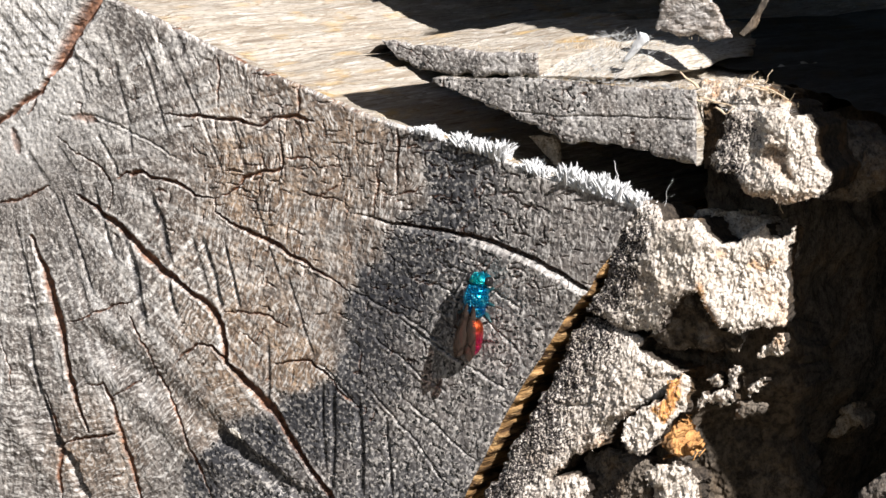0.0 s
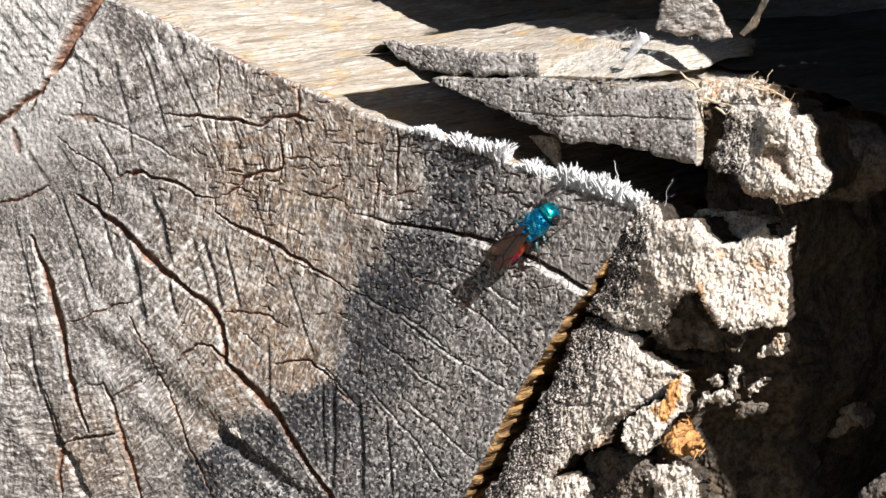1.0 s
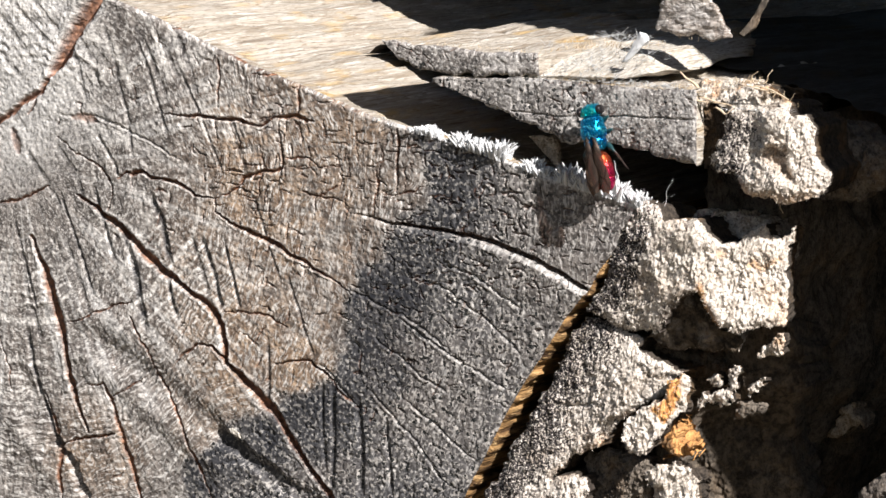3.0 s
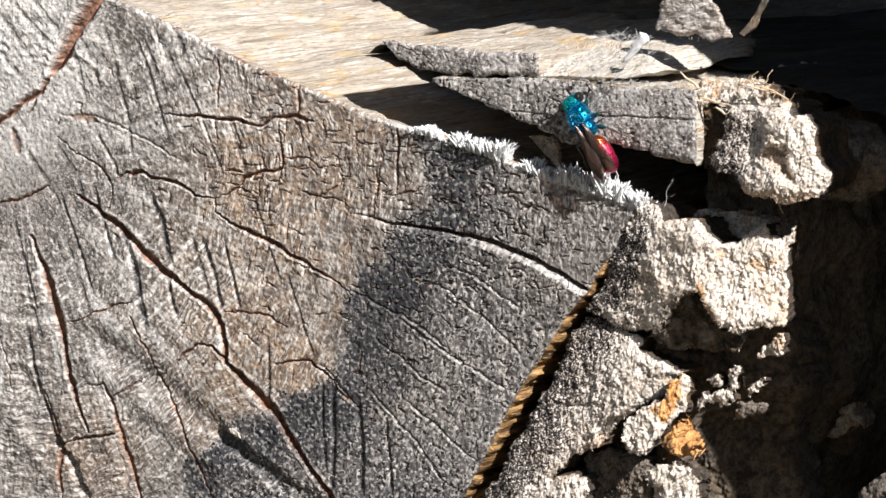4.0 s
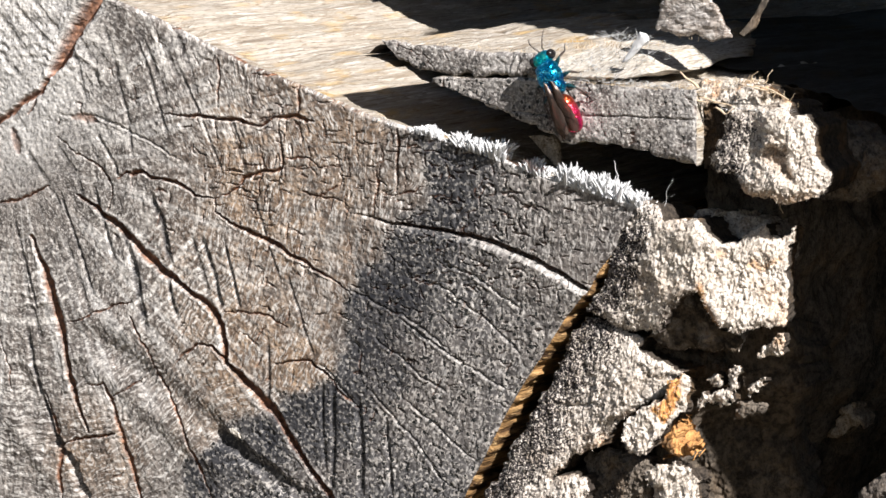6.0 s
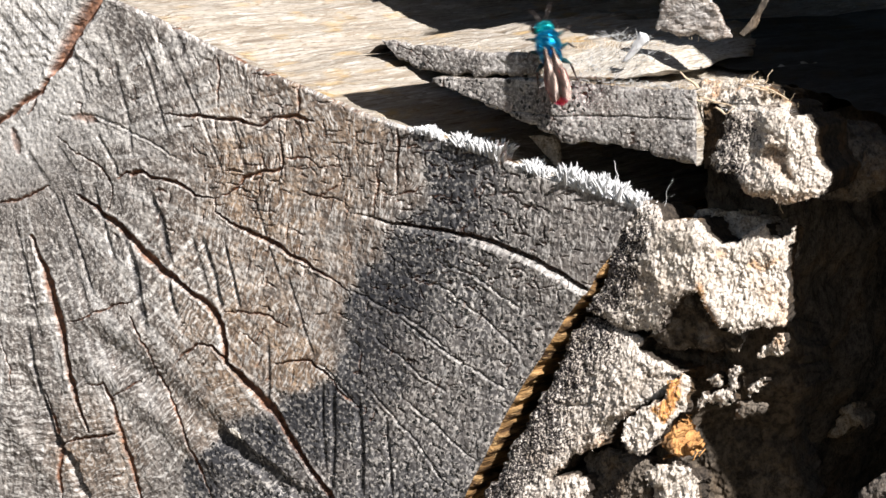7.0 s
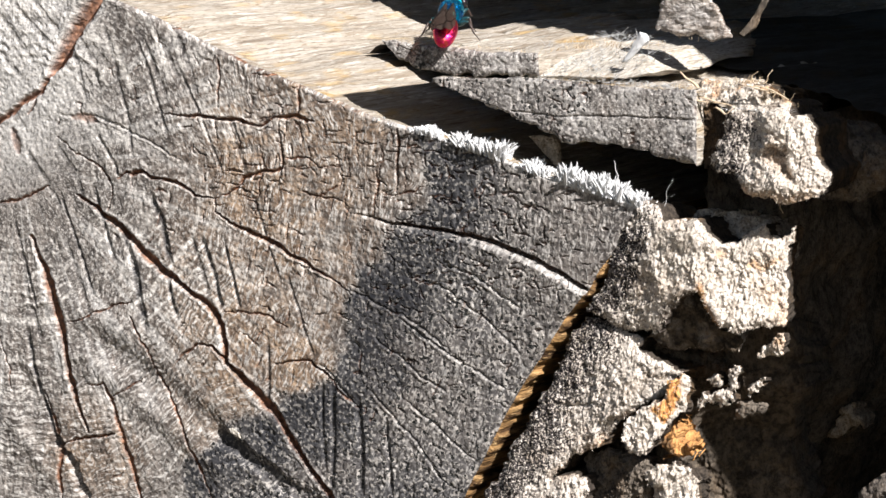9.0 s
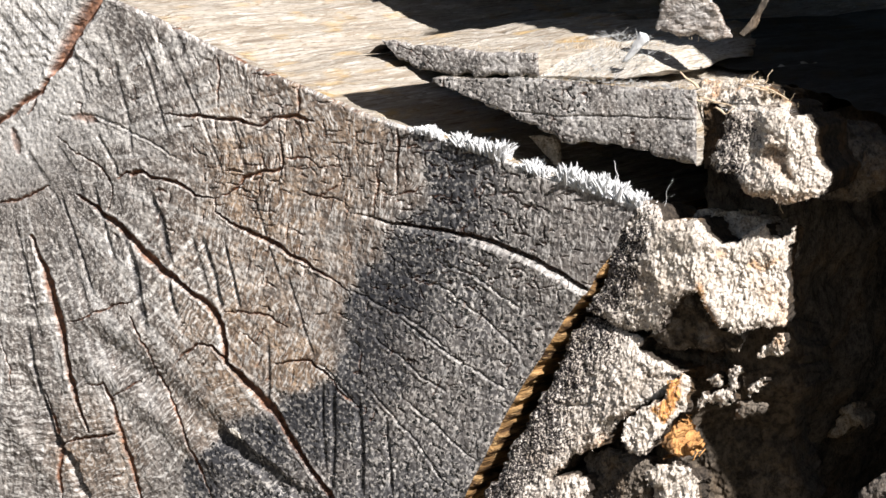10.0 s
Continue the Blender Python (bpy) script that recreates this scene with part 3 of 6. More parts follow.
    score([(-39.3, 4.8), (-37.6, 1.3), (-36.3, -4.4)], 0.9, 0.95)
    score([(-36.9, -4.1), (-36.5, -7.4), (-35.4, -10.7)], 0.6, 0.8)
    score([(-32.4, 0.2), (-30.4, -5.0), (-29.0, -9.6)], 0.7, 0.85)
    score([(-29.3, -0.3), (-27.8, -4.9), (-26.6, -9.4)], 0.55, 0.75)
    score([(-56.8, -12.5), (-56.1, -16.9), (-54.5, -21.6)], 0.75, 0.9)
    score([(-54.7, -20.3), (-53.6, -24.0), (-52.5, -27.7)], 0.6, 0.8)
    score([(-58.9, 0.8), (-56.9, -5.3), (-55.0, -11.3)], 0.5, 0.5)
    score([(-52.3, 4.5), (-49.6, -2.1), (-46.9, -9.4)], 0.5, 0.6)
    score([(-15.7, -15.8), (-15.8, -21.9), (-15.6, -27.2)], 0.55, 0.75)
    score([(-14.2, -15.2), (-14.4, -22.5), (-14.7, -30.1)], 0.7, 0.95)
    score([(-11.1, -16.9), (-10.7, -23.5), (-10.9, -30.8)], 0.85, 1.0)
    score([(-7.5, -19.6), (-7.2, -23.8), (-6.8, -29.4)], 0.6, 0.85)
    score([(-23.1, -11.2), (-22.8, -16.5), (-23.1, -20.8)], 0.5, 0.7)
    score([(-41.3, 23.1), (-39.2, 18.5), (-36.3, 10.0)], 0.5, 0.45)
    score([(-36.2, 20.9), (-32.8, 14.8), (-28.6, 5.7)], 0.45, 0.4)
    score([(-44.1, 19.0), (-42.4, 13.7), (-41.4, 7.8)], 0.5, 0.5)
    score([(-47.0, 11.5), (-44.2, 7.6), (-43.1, 5.0)], 0.5, 0.5)
    score([(-21.0, -3.1), (-18.8, -8.9), (-16.6, -14.7)], 0.45, 0.4)
    score([(-25.5, 5.9), (-23.3, 0.0), (-21.0, -6.4)], 0.4, 0.4)
    for pts in ([(-60.5, 25.2), (-57.7, 21.9), (-54.8, 18.6)], [(-58.6, 27.0), (-56.0, 24.0), (-52.7, 21.4)], [(-60.6, 20.6), (-58.3, 18.3), (-56.5, 16.6)], [(-55.5, 27.1), (-53.3, 24.5), (-51.4, 22.7)], [(-50.4, 22.1), (-48.9, 18.8), (-48.0, 14.2)], [(-49.4, 22.8), (-46.8, 19.6), (-46.0, 14.3)], [(-47.4, 9.5), (-45.8, 6.9), (-44.6, 3.6)],
                [(-41.8, 25.1), (-39.5, 21.2), (-36.3, 14.6)], [(-39.1, 24.5), (-37.0, 21.2), (-33.9, 15.4)], [(-35.4, 23.3), (-33.9, 19.4), (-32.4, 14.8)], [(-45.6, 24.3), (-44.1, 20.3), (-43.2, 15.7)], [(-53.0, 9.9), (-49.8, 6.0), (-48.3, 2.7)], [(-57.1, 9.1), (-53.9, 5.1), (-51.5, 1.2)], [(-51.6, -1.5), (-49.2, -6.9), (-47.7, -10.8)], [(-58.1, -2.6), (-56.6, -8.7), (-54.2, -15.4)], [(-34.1, 0.8), (-32.4, -3.8), (-30.9, -8.4)], [(-28.5, 14.3), (-27.0, 10.4), (-25.5, 5.9)]):
        score(pts, 0.75, 0.34)
    # deep gouges where the saw jumped
    gouge = np.zeros(len(x))
    for pts, width in (([(-31.0, -22.1), (-28.9, -24.5), (-25.8, -26.1), (-21.2, -28.4), (-15.1, -31.5)], 2.9), ([(-53.8, -25.7), (-51.2, -28.2), (-48.8, -32.2), (-46.8, -35.5)], 1.2)):
        d, t = to_line(wx, wz, pts)
        gouge = np.maximum(gouge, (1 - step(0.2, 1.1, (d + 1.5 * rough(P * 0.5, 4, 88, 0.65)) / (width * 0.55))) * step(0, 0.12, t) * (1 - 0.5 * t))

    # shallow troughs that lead into the gouges, with a raised bank below
    trough = np.zeros(len(x))
    for pts, width, high in (([(-50.1, -12.0), (-42.5, -15.9), (-36.6, -19.2), (-28.8, -23.7)], 1.5, -0.45), ([(-52.2, -14.6), (-43.0, -19.4), (-35.1, -24.5), (-27.3, -29.6)], 1.3, 0.40),
                             ([(-60.0, -15.8), (-56.0, -21.0), (-52.0, -26.2)], 1.2, -0.3), ([(-61.7, -20.1), (-57.7, -26.0), (-52.0, -31.8)], 1.3, 0.3), ([(-57.4, -6.0), (-48.5, -10.9), (-39.7, -13.0)], 1.6, 0.25)):
        d, t = to_line(x + 1.2 * wob, z, pts)
        trough += high * np.exp(-(d / width) ** 2) * step(0, 0.25, t) * step(0, 0.15, 1 - t)
    # stains with an outline of their own
    edge_wob_x, edge_wob_z = x + 2.2 * rough(P * 0.28, 4, 21), z + 2.2 * rough(P * 0.28 + 60, 4, 22)
    area = [(-3.5, 15.0), (-2.6, 8.9), (-3.0, 4.3), (-6.5, 2.1), (-7.9, -1.2), (-10.8, -3.0), (-13.1, -7.6), (-13.4, -12.8), (-14.3, -16.0), (-18.8, -17.5), (-23.4, -19.9), (-29.2, -22.5), (-34.4, -27.5), (-36.8, -39.3), (36.1, -32.1), (35.7, 7.7)]
    d, _ = to_line(edge_wob_x, edge_wob_z, area + area[:1])
    sd = np.where(inside(edge_wob_x, edge_wob_z, area), d, -d)
    stain = step(-0.6, 0.9, sd) * (1.0 - 0.38 * step(5, 20, sd) + 0.35 * rough(P * 0.18, 3, 30))
    # the stain is thinner towards the upper corner
    corner = (18.1, 3.6)
    stain = stain * (1 - 0.78 * (1 - step(4, 18, np.hypot(x - corner[0], z - corner[1]))))
    low = (-1.7, -16.9)
    stain = stain * (1 - 0.28 * (1 - step(3, 13, np.hypot(x - low[0], z - low[1]))))
    h = (-21.1, -9.1)
    tan = (1 - step(9, 22, np.hypot((x - h[0]), (z - h[1]) * 0.75))) * 0.9
    h = (-19.4, 10.7)
    tan = np.maximum(tan, 0.8 * (1 - step(7, 17, np.hypot((x - h[0]) * 0.8, z - h[1]))))
    h = (-47.1, -27.2)
    tan = np.maximum(tan, 0.6 * (1 - step(4, 9, np.hypot(x - h[0], z - h[1]))))
    h = (-58.5, 22.6)
    bleach = 1.0 * (1 - step(6, 17, np.hypot(x - h[0], (z - h[1]) * 0.75)))
    h = (-50.6, 12.4)
    bleach = np.maximum(bleach, 0.5 * (1 - step(2, 6, np.hypot((x - h[0]) * 0.6, z - h[1]))))
    band, t = to_line(wx, wz, [(-55.4, 12.9), (-48.9, 12.5), (-41.8, 10.1), (-36.3, 8.3), (-32.8, 6.8)])
    bleach = np.maximum(bleach, 0.75 * (1 - step(0.3, 1.3, band)) * (1 - 0.6 * t))
    streak = rough(np.stack([ang * 24, 0 * x, r * 0.07], 1) + 5, 3, 44)
    bleach = np.maximum(bleach, 0.6 * step(0.1, 0.4, streak) * (1 - step(24, 46, r)))
    # rim painted pale: frayed wood, and light on its edge
    to_rim, _ = to_line(wx, wz, EDGE)
    bleach = np.maximum(bleach, 0.8 * (1 - step(0.15, 0.9, to_rim)) * step((-13.4, 14.9)[0], (-4.6, 15.2)[0], x))
    # the long stepped crack: a slit, and below it a pale ledge that stands proud
    line = [(-12.7, 3.4), (-10.5, 3.1), (-6.8, 2.4), (-2.5, 2.0), (1.2, 1.7), (4.7, 1.1), (7.6, 0.4), (10.1, -0.4), (11.8, -0.9), (14.3, -2.0), (16.0, -2.9), (17.7, -3.8)]
    lz = np.interp(x, [p[0] for p in line], [p[1] for p in line]) + 0.22 * rough(P * np.array([0.6, 1, 0]), 3, 47)
    span = step(line[0][0], line[0][0] + 9, x) * (1 - step(line[-1][0] - 0.2, line[-1][0] + 0.3, x))
    below = (lz - z) * 0.93 + 0.10 * rough(P * 2.2, 2, 48)
    wide = 0.5 + 0.5 * step(line[2][0], line[7][0], x)
    slit = step(-0.62 * wide, -0.40 * wide, below) * (1 - step(-0.10, 0.05, below)) * span
    shelf = step(-0.05, 0.10, below) * (1 - step(0.30 * wide, 0.70 * wide, below)) * span
    proud = span * wide * np.where(below > 0, np.interp(below, [0, 0.6, 5.0], [-0.25, 0.42, 0.0]), 0)
    # the ledge is painted paler, as the sun lights it
    bleach = np.maximum(bleach, (0.45 + 0.3 * step(line[6][0], line[9][0], x)) * shelf)
    crack = np.maximum(crack, 0.5 * slit)
    # crack lips painted pale too, for the light they catch
    bleach = np.maximum(bleach, 0.7 * lip * (1 - step(0.2, 0.6, crack)))
    bleach = np.maximum(bleach, 0.55 * np.clip(ridge, 0, 1))
    bleach = np.clip(bleach + 0.35 * rough(P * 0.4, 4, 41), 0, 1) * (bleach > 0.02)

    h = (-27.5, -23.1)
    fluff = 1 - step(0.25, 0.75, np.hypot((x - h[0]) * 0.8 + 0.3 * rough(P * 2.0, 2, 45), z - h[1] + 0.3 * rough(P * 2.0, 2, 46)))
    bleach = np.maximum(bleach, fluff)
    gouge = gouge * (1 - fluff)

    rr = r + 2.2 * rough(P * 0.12, 3, 50) + 0.45 * rough(P * 0.9, 2, 51)
    wave = np.sin(rr * 2 * math.pi / (1.55 + 0.2 * np.sin(rr * 0.3)))
    ring = step(0.55, 1.0, wave) * step(-0.2, 0.15, rough(np.stack([r * 0.12, 0 * r, ang * 5], 1) + 11, 3, 52)) * (1 - step(32, 54, r)) * step(4, 14, r) * 0.75
    ring = np.maximum(ring, step(0.86, 1.0, np.sin(rr * 2.9)) * 0.35 * step(0, 0.3, rough(P * 0.3 + 71, 3, 53)))
    rays = np.abs(np.sin(ang * 55 + 2.5 * wob + 1.5 * rough(P * 0.2 + 15, 2, 55)))

    out = 0.7 * rough(P * 0.05, 2, 60) + 0.10 * step(6, 20, r) * wave * (1 - step(20, 60, r)) * step(-0.2, 0.3, rough(P * 0.2 + 33, 3, 57))
    out += 0.16 * rough(P * 0.5, 3, 61) + (0.07 - 0.035 * np.clip(stain, 0, 1)) * rough(P * 2.6, 2, 62) - 0.035 * step(0.93, 1.0, rays) * step(12, 30, r)
    pits = step(0.70, 0.80, grains(P * 2.6, 63)) * (0.35 + 0.65 * np.clip(stain, 0, 1))
    out -= 0.12 * pits
    out += trough + proud + 0.10 * np.clip(ridge, 0, 1) - 1.3 * slit + 0.10 * lip - 0.34 * saw - 0.9 * gouge - deep
    # lips curl up along the widest cracks
    crack = crack * (1 - 0.85 * gouge)
    rim = np.minimum(uv_rim(nu, nv), 1)
    y = -out + 0.5 * (1 - rim) ** 2
    h = (-8.5, -7.7)
    grime = (1 - step(3, 11, np.hypot(x - h[0], z - h[1]) + 4 * rough(P * 0.25, 3, 66))) * 0.5
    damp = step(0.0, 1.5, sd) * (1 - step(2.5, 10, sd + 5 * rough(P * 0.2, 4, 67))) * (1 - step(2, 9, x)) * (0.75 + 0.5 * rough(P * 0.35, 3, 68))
    saw = np.clip(np.maximum(np.maximum(saw, gouge * 0.75), grime), 0, 1)

    P[:, 1] = y
    ob = mesh_object("end_grain", P, quads(nu, nv), END, log, "grey sawn end grain with radial cracks and a dark stain")
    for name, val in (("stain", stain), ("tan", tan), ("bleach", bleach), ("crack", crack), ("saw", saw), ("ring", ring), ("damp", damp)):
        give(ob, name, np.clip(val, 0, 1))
    give(ob, "radius", rr)
    give(ob, "bearing", ang * 45 + 0.6 * wob)
    return P.reshape(nv, nu, 3)


def uv_rim(nu, nv):
    """0 on the upper and the bark rim of the cut, 1 inside."""
    uu, vv = np.meshgrid(np.linspace(0, 1, nu), np.linspace(0, 1, nv))
    return np.minimum((1 - uu) * 160, vv * 120).ravel()


FACE = build_end()


def build_sides():
    """The split upper side and the wood's outer side, both running back from the rim of the cut."""
    far = (PITH[0] + 88 * math.cos(radians(147)), PITH[1] + 88 * math.sin(radians(147)))
    lead = np.stack([np.linspace(far[0], EDGE[0][0], 90)[:-1], np.full(89, 0.4), np.linspace(far[1], EDGE[0][1], 90)[:-1]], 1)
    rim = np.concatenate([lead, FACE[0]])
    nu, nd = 460, 150
    pick = np.linspace(0, rim.shape[0] - 1, nu).round().astype(int)
    E = rim[pick]
    t = (np.linspace(0, 1, nd) ** 1.5 * 260)
    V = np.repeat(E[None], nd, 0).reshape(nd, nu, 3).copy()
    V[..., 1] += t[:, None]
    V = V.reshape(-1, 3)
    tt = np.repeat(t, nu)
    fade = step(0, 4, tt)
    s = np.array([1, 0.06, 1])
    V[:, 2] += fade * (1.5 * rough(V * s * 0.14, 3, 70) + 0.9 * rough(V * s * 0.6, 3, 71) + 0.35 * rough(V * s * 2.2, 2, 72))
    V[:, 0] += fade * 0.5 * rough(V * s * 0.5, 2, 73)
    # the split dips under the loosened layer
    c = (-1.7, 13.0)[0]
    V[:, 2] -= step(c - 4, c + 22, V[:, 0]) * step(1, 14, tt) * 4.0
    mesh_object("split_side", V, quads(nu, nd), SPLIT, log, "pale straw split wood with wavy grain")
    side = FACE[:, -1]
    nv, nd = 300, 40
    S = side[np.linspace(0, side.shape[0] - 1, nv).round().astype(int)]
    t = np.linspace(0, 1, nd) ** 1.4 * 60
    V = np.repeat(S[None], nd, 0).copy()
    V[..., 1] += t[:, None]
    V = V.reshape(-1, 3)
    tt = np.repeat(t, nv)
    V[:, 0] += step(0, 0.6, tt) * (0.9 * rough(V * np.array([1, 0.15, 1]) * 0.8, 3, 80) + 0.3 + 0.9 * cell_heights(V[:, 2] * 0.75 + 0.03 * V[:, 1], 0.02 * V[:, 1], 82))
    mesh_object("sapwood_side", V, quads(nv, nd), SAP, log, "golden brown banded outer wood beneath the bark")


build_sides()

# ---- loosened layer above the split ----
UPPER = [(-8.1, 23.3), (-6.8, 23.3), (-3.9, 23.0), (0.4, 22.9), (4.7, 22.6), (8.6, 22.5), (11.6, 22.4)]
UPPER_LOW = [(-7.8, 22.9), (-6.1, 21.3), (-3.2, 20.0), (0.4, 19.8), (4.7, 19.8), (8.6, 19.9), (11.8, 20.0)]
plate("splinter", UPPER, UPPER_LOW, 0.0, 60, (150, 34), END, log, "grey sawn splinter with a pale split top", 0.35, 0.3, 0.3, 3, along=1, side=SPLIT)
LONG_TOP = [(-1.4, 19.3), (4.7, 19.4), (10.4, 19.6), (15.9, 19.7), (20.7, 19.3), (25.5, 19.1), (31.0, 19.1)]
LONG_LOW = [(-1.2, 18.7), (2.6, 17.4), (7.4, 16.0), (8.6, 15.3), (12.5, 13.9), (16.0, 12.8), (22.2, 12.4), (26.9, 11.7), (31.0, 11.0)]
plate("splinter", LONG_TOP, LONG_LOW, 0.0, 45, (260, 70), END, log, "long grey sawn wedge lifted from the split", 0.35, 0.3, 0.3, 13, along=1, side=SPLIT, steps=90, tuck=3.0)
plate("splinter", [(10.3, 22.6), (13.8, 23.2), (18.0, 23.6), (22.1, 23.5), (24.8, 22.8)], [(10.4, 19.6), (13.8, 19.7), (18.0, 19.8), (21.4, 20.0), (24.8, 20.8)], 0.6, 30,
      (150, 90), SPLIT, log, "torn cream splinter with a frayed end", 0.5, 0.3, 0.3, 23, along=1, form=lambda x, z: 4.0 * np.maximum(0, z - (18.0, 20.1)[1]))

# ---- bark ----
def outline_depth(x, z, pts, soft):
    """1 well inside an outline, 0 outside, over a soft border."""
    d, _ = to_line(x, z, pts + pts[:1])
    return step(-soft, soft, np.where(inside(x, z, pts), d, -d))


def cork(V, seed, size=1.0):
    """Torn cork: soft lumps, small broken steps, upright fibres and granules."""
    wx = V[:, 0] + 0.7 * rough(V * 0.7, 3, seed + 1)
    wz = V[:, 2] + 0.7 * rough(V * 0.7 + 40, 3, seed + 2)
    d = size * (0.75 * rough(V * 0.3, 4, seed, 0.6) + 0.34 * cell_heights(wx * 0.6, wz * 0.42, seed) + 0.13 * cell_heights(wx * 2.1, wz * 1.2, seed + 9))
    crisp = 0.45 + 1.1 * grains(V * 0.3, seed + 3)
    d = d + crisp * (0.16 * rough(V * np.array([1.9, 1, 0.6]), 2, seed + 4) + 0.34 * rough(V * np.array([4.2, 1, 2.4]), 2, seed + 5, 0.8))
    return d + crisp * 0.22 * rough(V * 4.6, 2, seed + 6, 0.8)


def piece(name, outline, form, depth, material, label, seed, h=0.105, ragged=0.5, edge=0.8, size=1.0, tuck=0.25, tones=None, relief=cork, side=None, parent=None, hairs=0):
    """A broken piece: its face fills a ragged outline (across, up) at the depths of form(x, z), its rim runs back and in."""
    o = np.array(outline)
    lo, hi = o.min(0) - 1.5, o.max(0) + 1.5
    nx, nz = int((hi[0] - lo[0]) / h) + 1, int((hi[1] - lo[1]) / h) + 1
    x, z = [k.ravel() for k in np.meshgrid(np.linspace(lo[0], hi[0], nx), np.linspace(lo[1], hi[1], nz))]
    P = np.stack([x, 0 * x, z], 1)
    wx = x + ragged * (1.6 * rough(P * 0.55, 3, seed + 31, 0.6) + 0.8 * rough(P * 1.9, 3, seed + 33, 0.8))
    wz = z + ragged * (1.6 * rough(P * 0.55 + 50, 3, seed + 32, 0.6) + 0.8 * rough(P * 1.9 + 9, 3, seed + 34, 0.8))
    hit = inside(wx, wz, outline)
    d, _ = to_line(wx, wz, outline + outline[:1])
    back = form(wx, wz) + edge * (1 - np.clip(d / (1.5 * edge), 0, 1)) ** 2
    px, pz = recede_in_view(x, z, back)
    P = np.stack([px, back, pz], 1)
    P[:, 1] += relief(P, seed, size)
    a = (np.arange(nz - 1)[:, None] * nx + np.arange(nx - 1)[None, :]).ravel()
    F = np.stack([a, a + 1, a + nx + 1, a + nx], 1)
    F = F[hit[F].sum(1) >= 3]
    E = np.concatenate([F[:, [0, 1]], F[:, [1, 2]], F[:, [2, 3]], F[:, [3, 0]]])
    key = np.sort(E, 1) @ np.array([len(P), 1])
    _, first, count = np.unique(key, return_index=True, return_counts=True)
    rim = E[first[count == 1]]
    ids = np.unique(rim)
    centre = P[ids].mean(0)
    V, faces = [P], [F]
    where = np.arange(len(P))
    steps = 7
    for k in range(1, steps + 1):
        t = k / steps
        q = P[ids].copy()
        q[:, 1] = q[:, 1] * (1 - t ** 2) + t ** 2 * q[:, 1].max() + depth * t ** 1.3
        q[:, [0, 2]] += (centre[[0, 2]] - q[:, [0, 2]]) * tuck * t ** 1.5
        q += t * 0.7 * size * np.stack([rough(q * 0.8 + 17 * c, 3, seed + 60 + c, 0.65) for c in range(3)], 1)
        nxt = where.copy()
        nxt[ids] = len(P) + (k - 1) * len(ids) + np.arange(len(ids))
        faces.append(np.stack([where[rim[:, 1]], where[rim[:, 0]], nxt[rim[:, 0]], nxt[rim[:, 1]]], 1))
        V.append(q)
        where = nxt
    V, faces = np.concatenate(V), np.concatenate(faces)
    used = np.unique(faces)
    slim = np.zeros(len(V), int)
    slim[used] = np.arange(len(used))
    ob = mesh_object(name, V[used], slim[faces].tolist(), material, parent or log, label)
    # a dark side material here paints shade on the rim
    if side:
        ob.data.materials.append(side)
        ob.data.polygons.foreach_set("material_index", [0] * len(F) + [1] * (len(faces) - len(F)))
    for tone, values in (tones(wx, wz, P) if tones else {}).items():
        full = np.zeros(len(V))
        full[:len(P)] = values if tone in ("radius", "bearing") else np.clip(values, 0, 1)
        give(ob, tone, full[used])
    if hairs:
        rnd = random.Random(seed)
        area = [f for f in F[:, 0]]
        spots = []
        for i in range(hairs):
            q, ln = P[area[rnd.randrange(len(area))]], rnd.uniform(0.16, 0.42)
            way = Vector((rnd.gauss(0.1, 0.5), -0.55, rnd.gauss(-0.1, 0.7))).normalized() * ln
            spots.append(((q[0], q[1] + 0.08, q[2]), tuple(way), rnd.uniform(0.03, 0.085)))
        fibres("bark_fuzz", spots, material, ob, "loose fibres and crumbs of bark")
    return ob


GAP = [(23.3, 5.7), (22.8, 3.6), (21.7, 1.3), (20.7, -1.1), (19.7, -3.8), (17.9, -6.2), (16.6, -9.1), (14.8, -12.4), (12.7, -15.7), (11.2, -18.4), (9.6, -21.1), (8.1, -23.8), (6.6, -26.5), (4.8, -30.0)]


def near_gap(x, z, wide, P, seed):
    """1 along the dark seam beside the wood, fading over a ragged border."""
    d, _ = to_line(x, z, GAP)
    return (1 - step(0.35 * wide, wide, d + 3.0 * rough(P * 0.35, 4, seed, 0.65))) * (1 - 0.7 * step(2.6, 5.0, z))


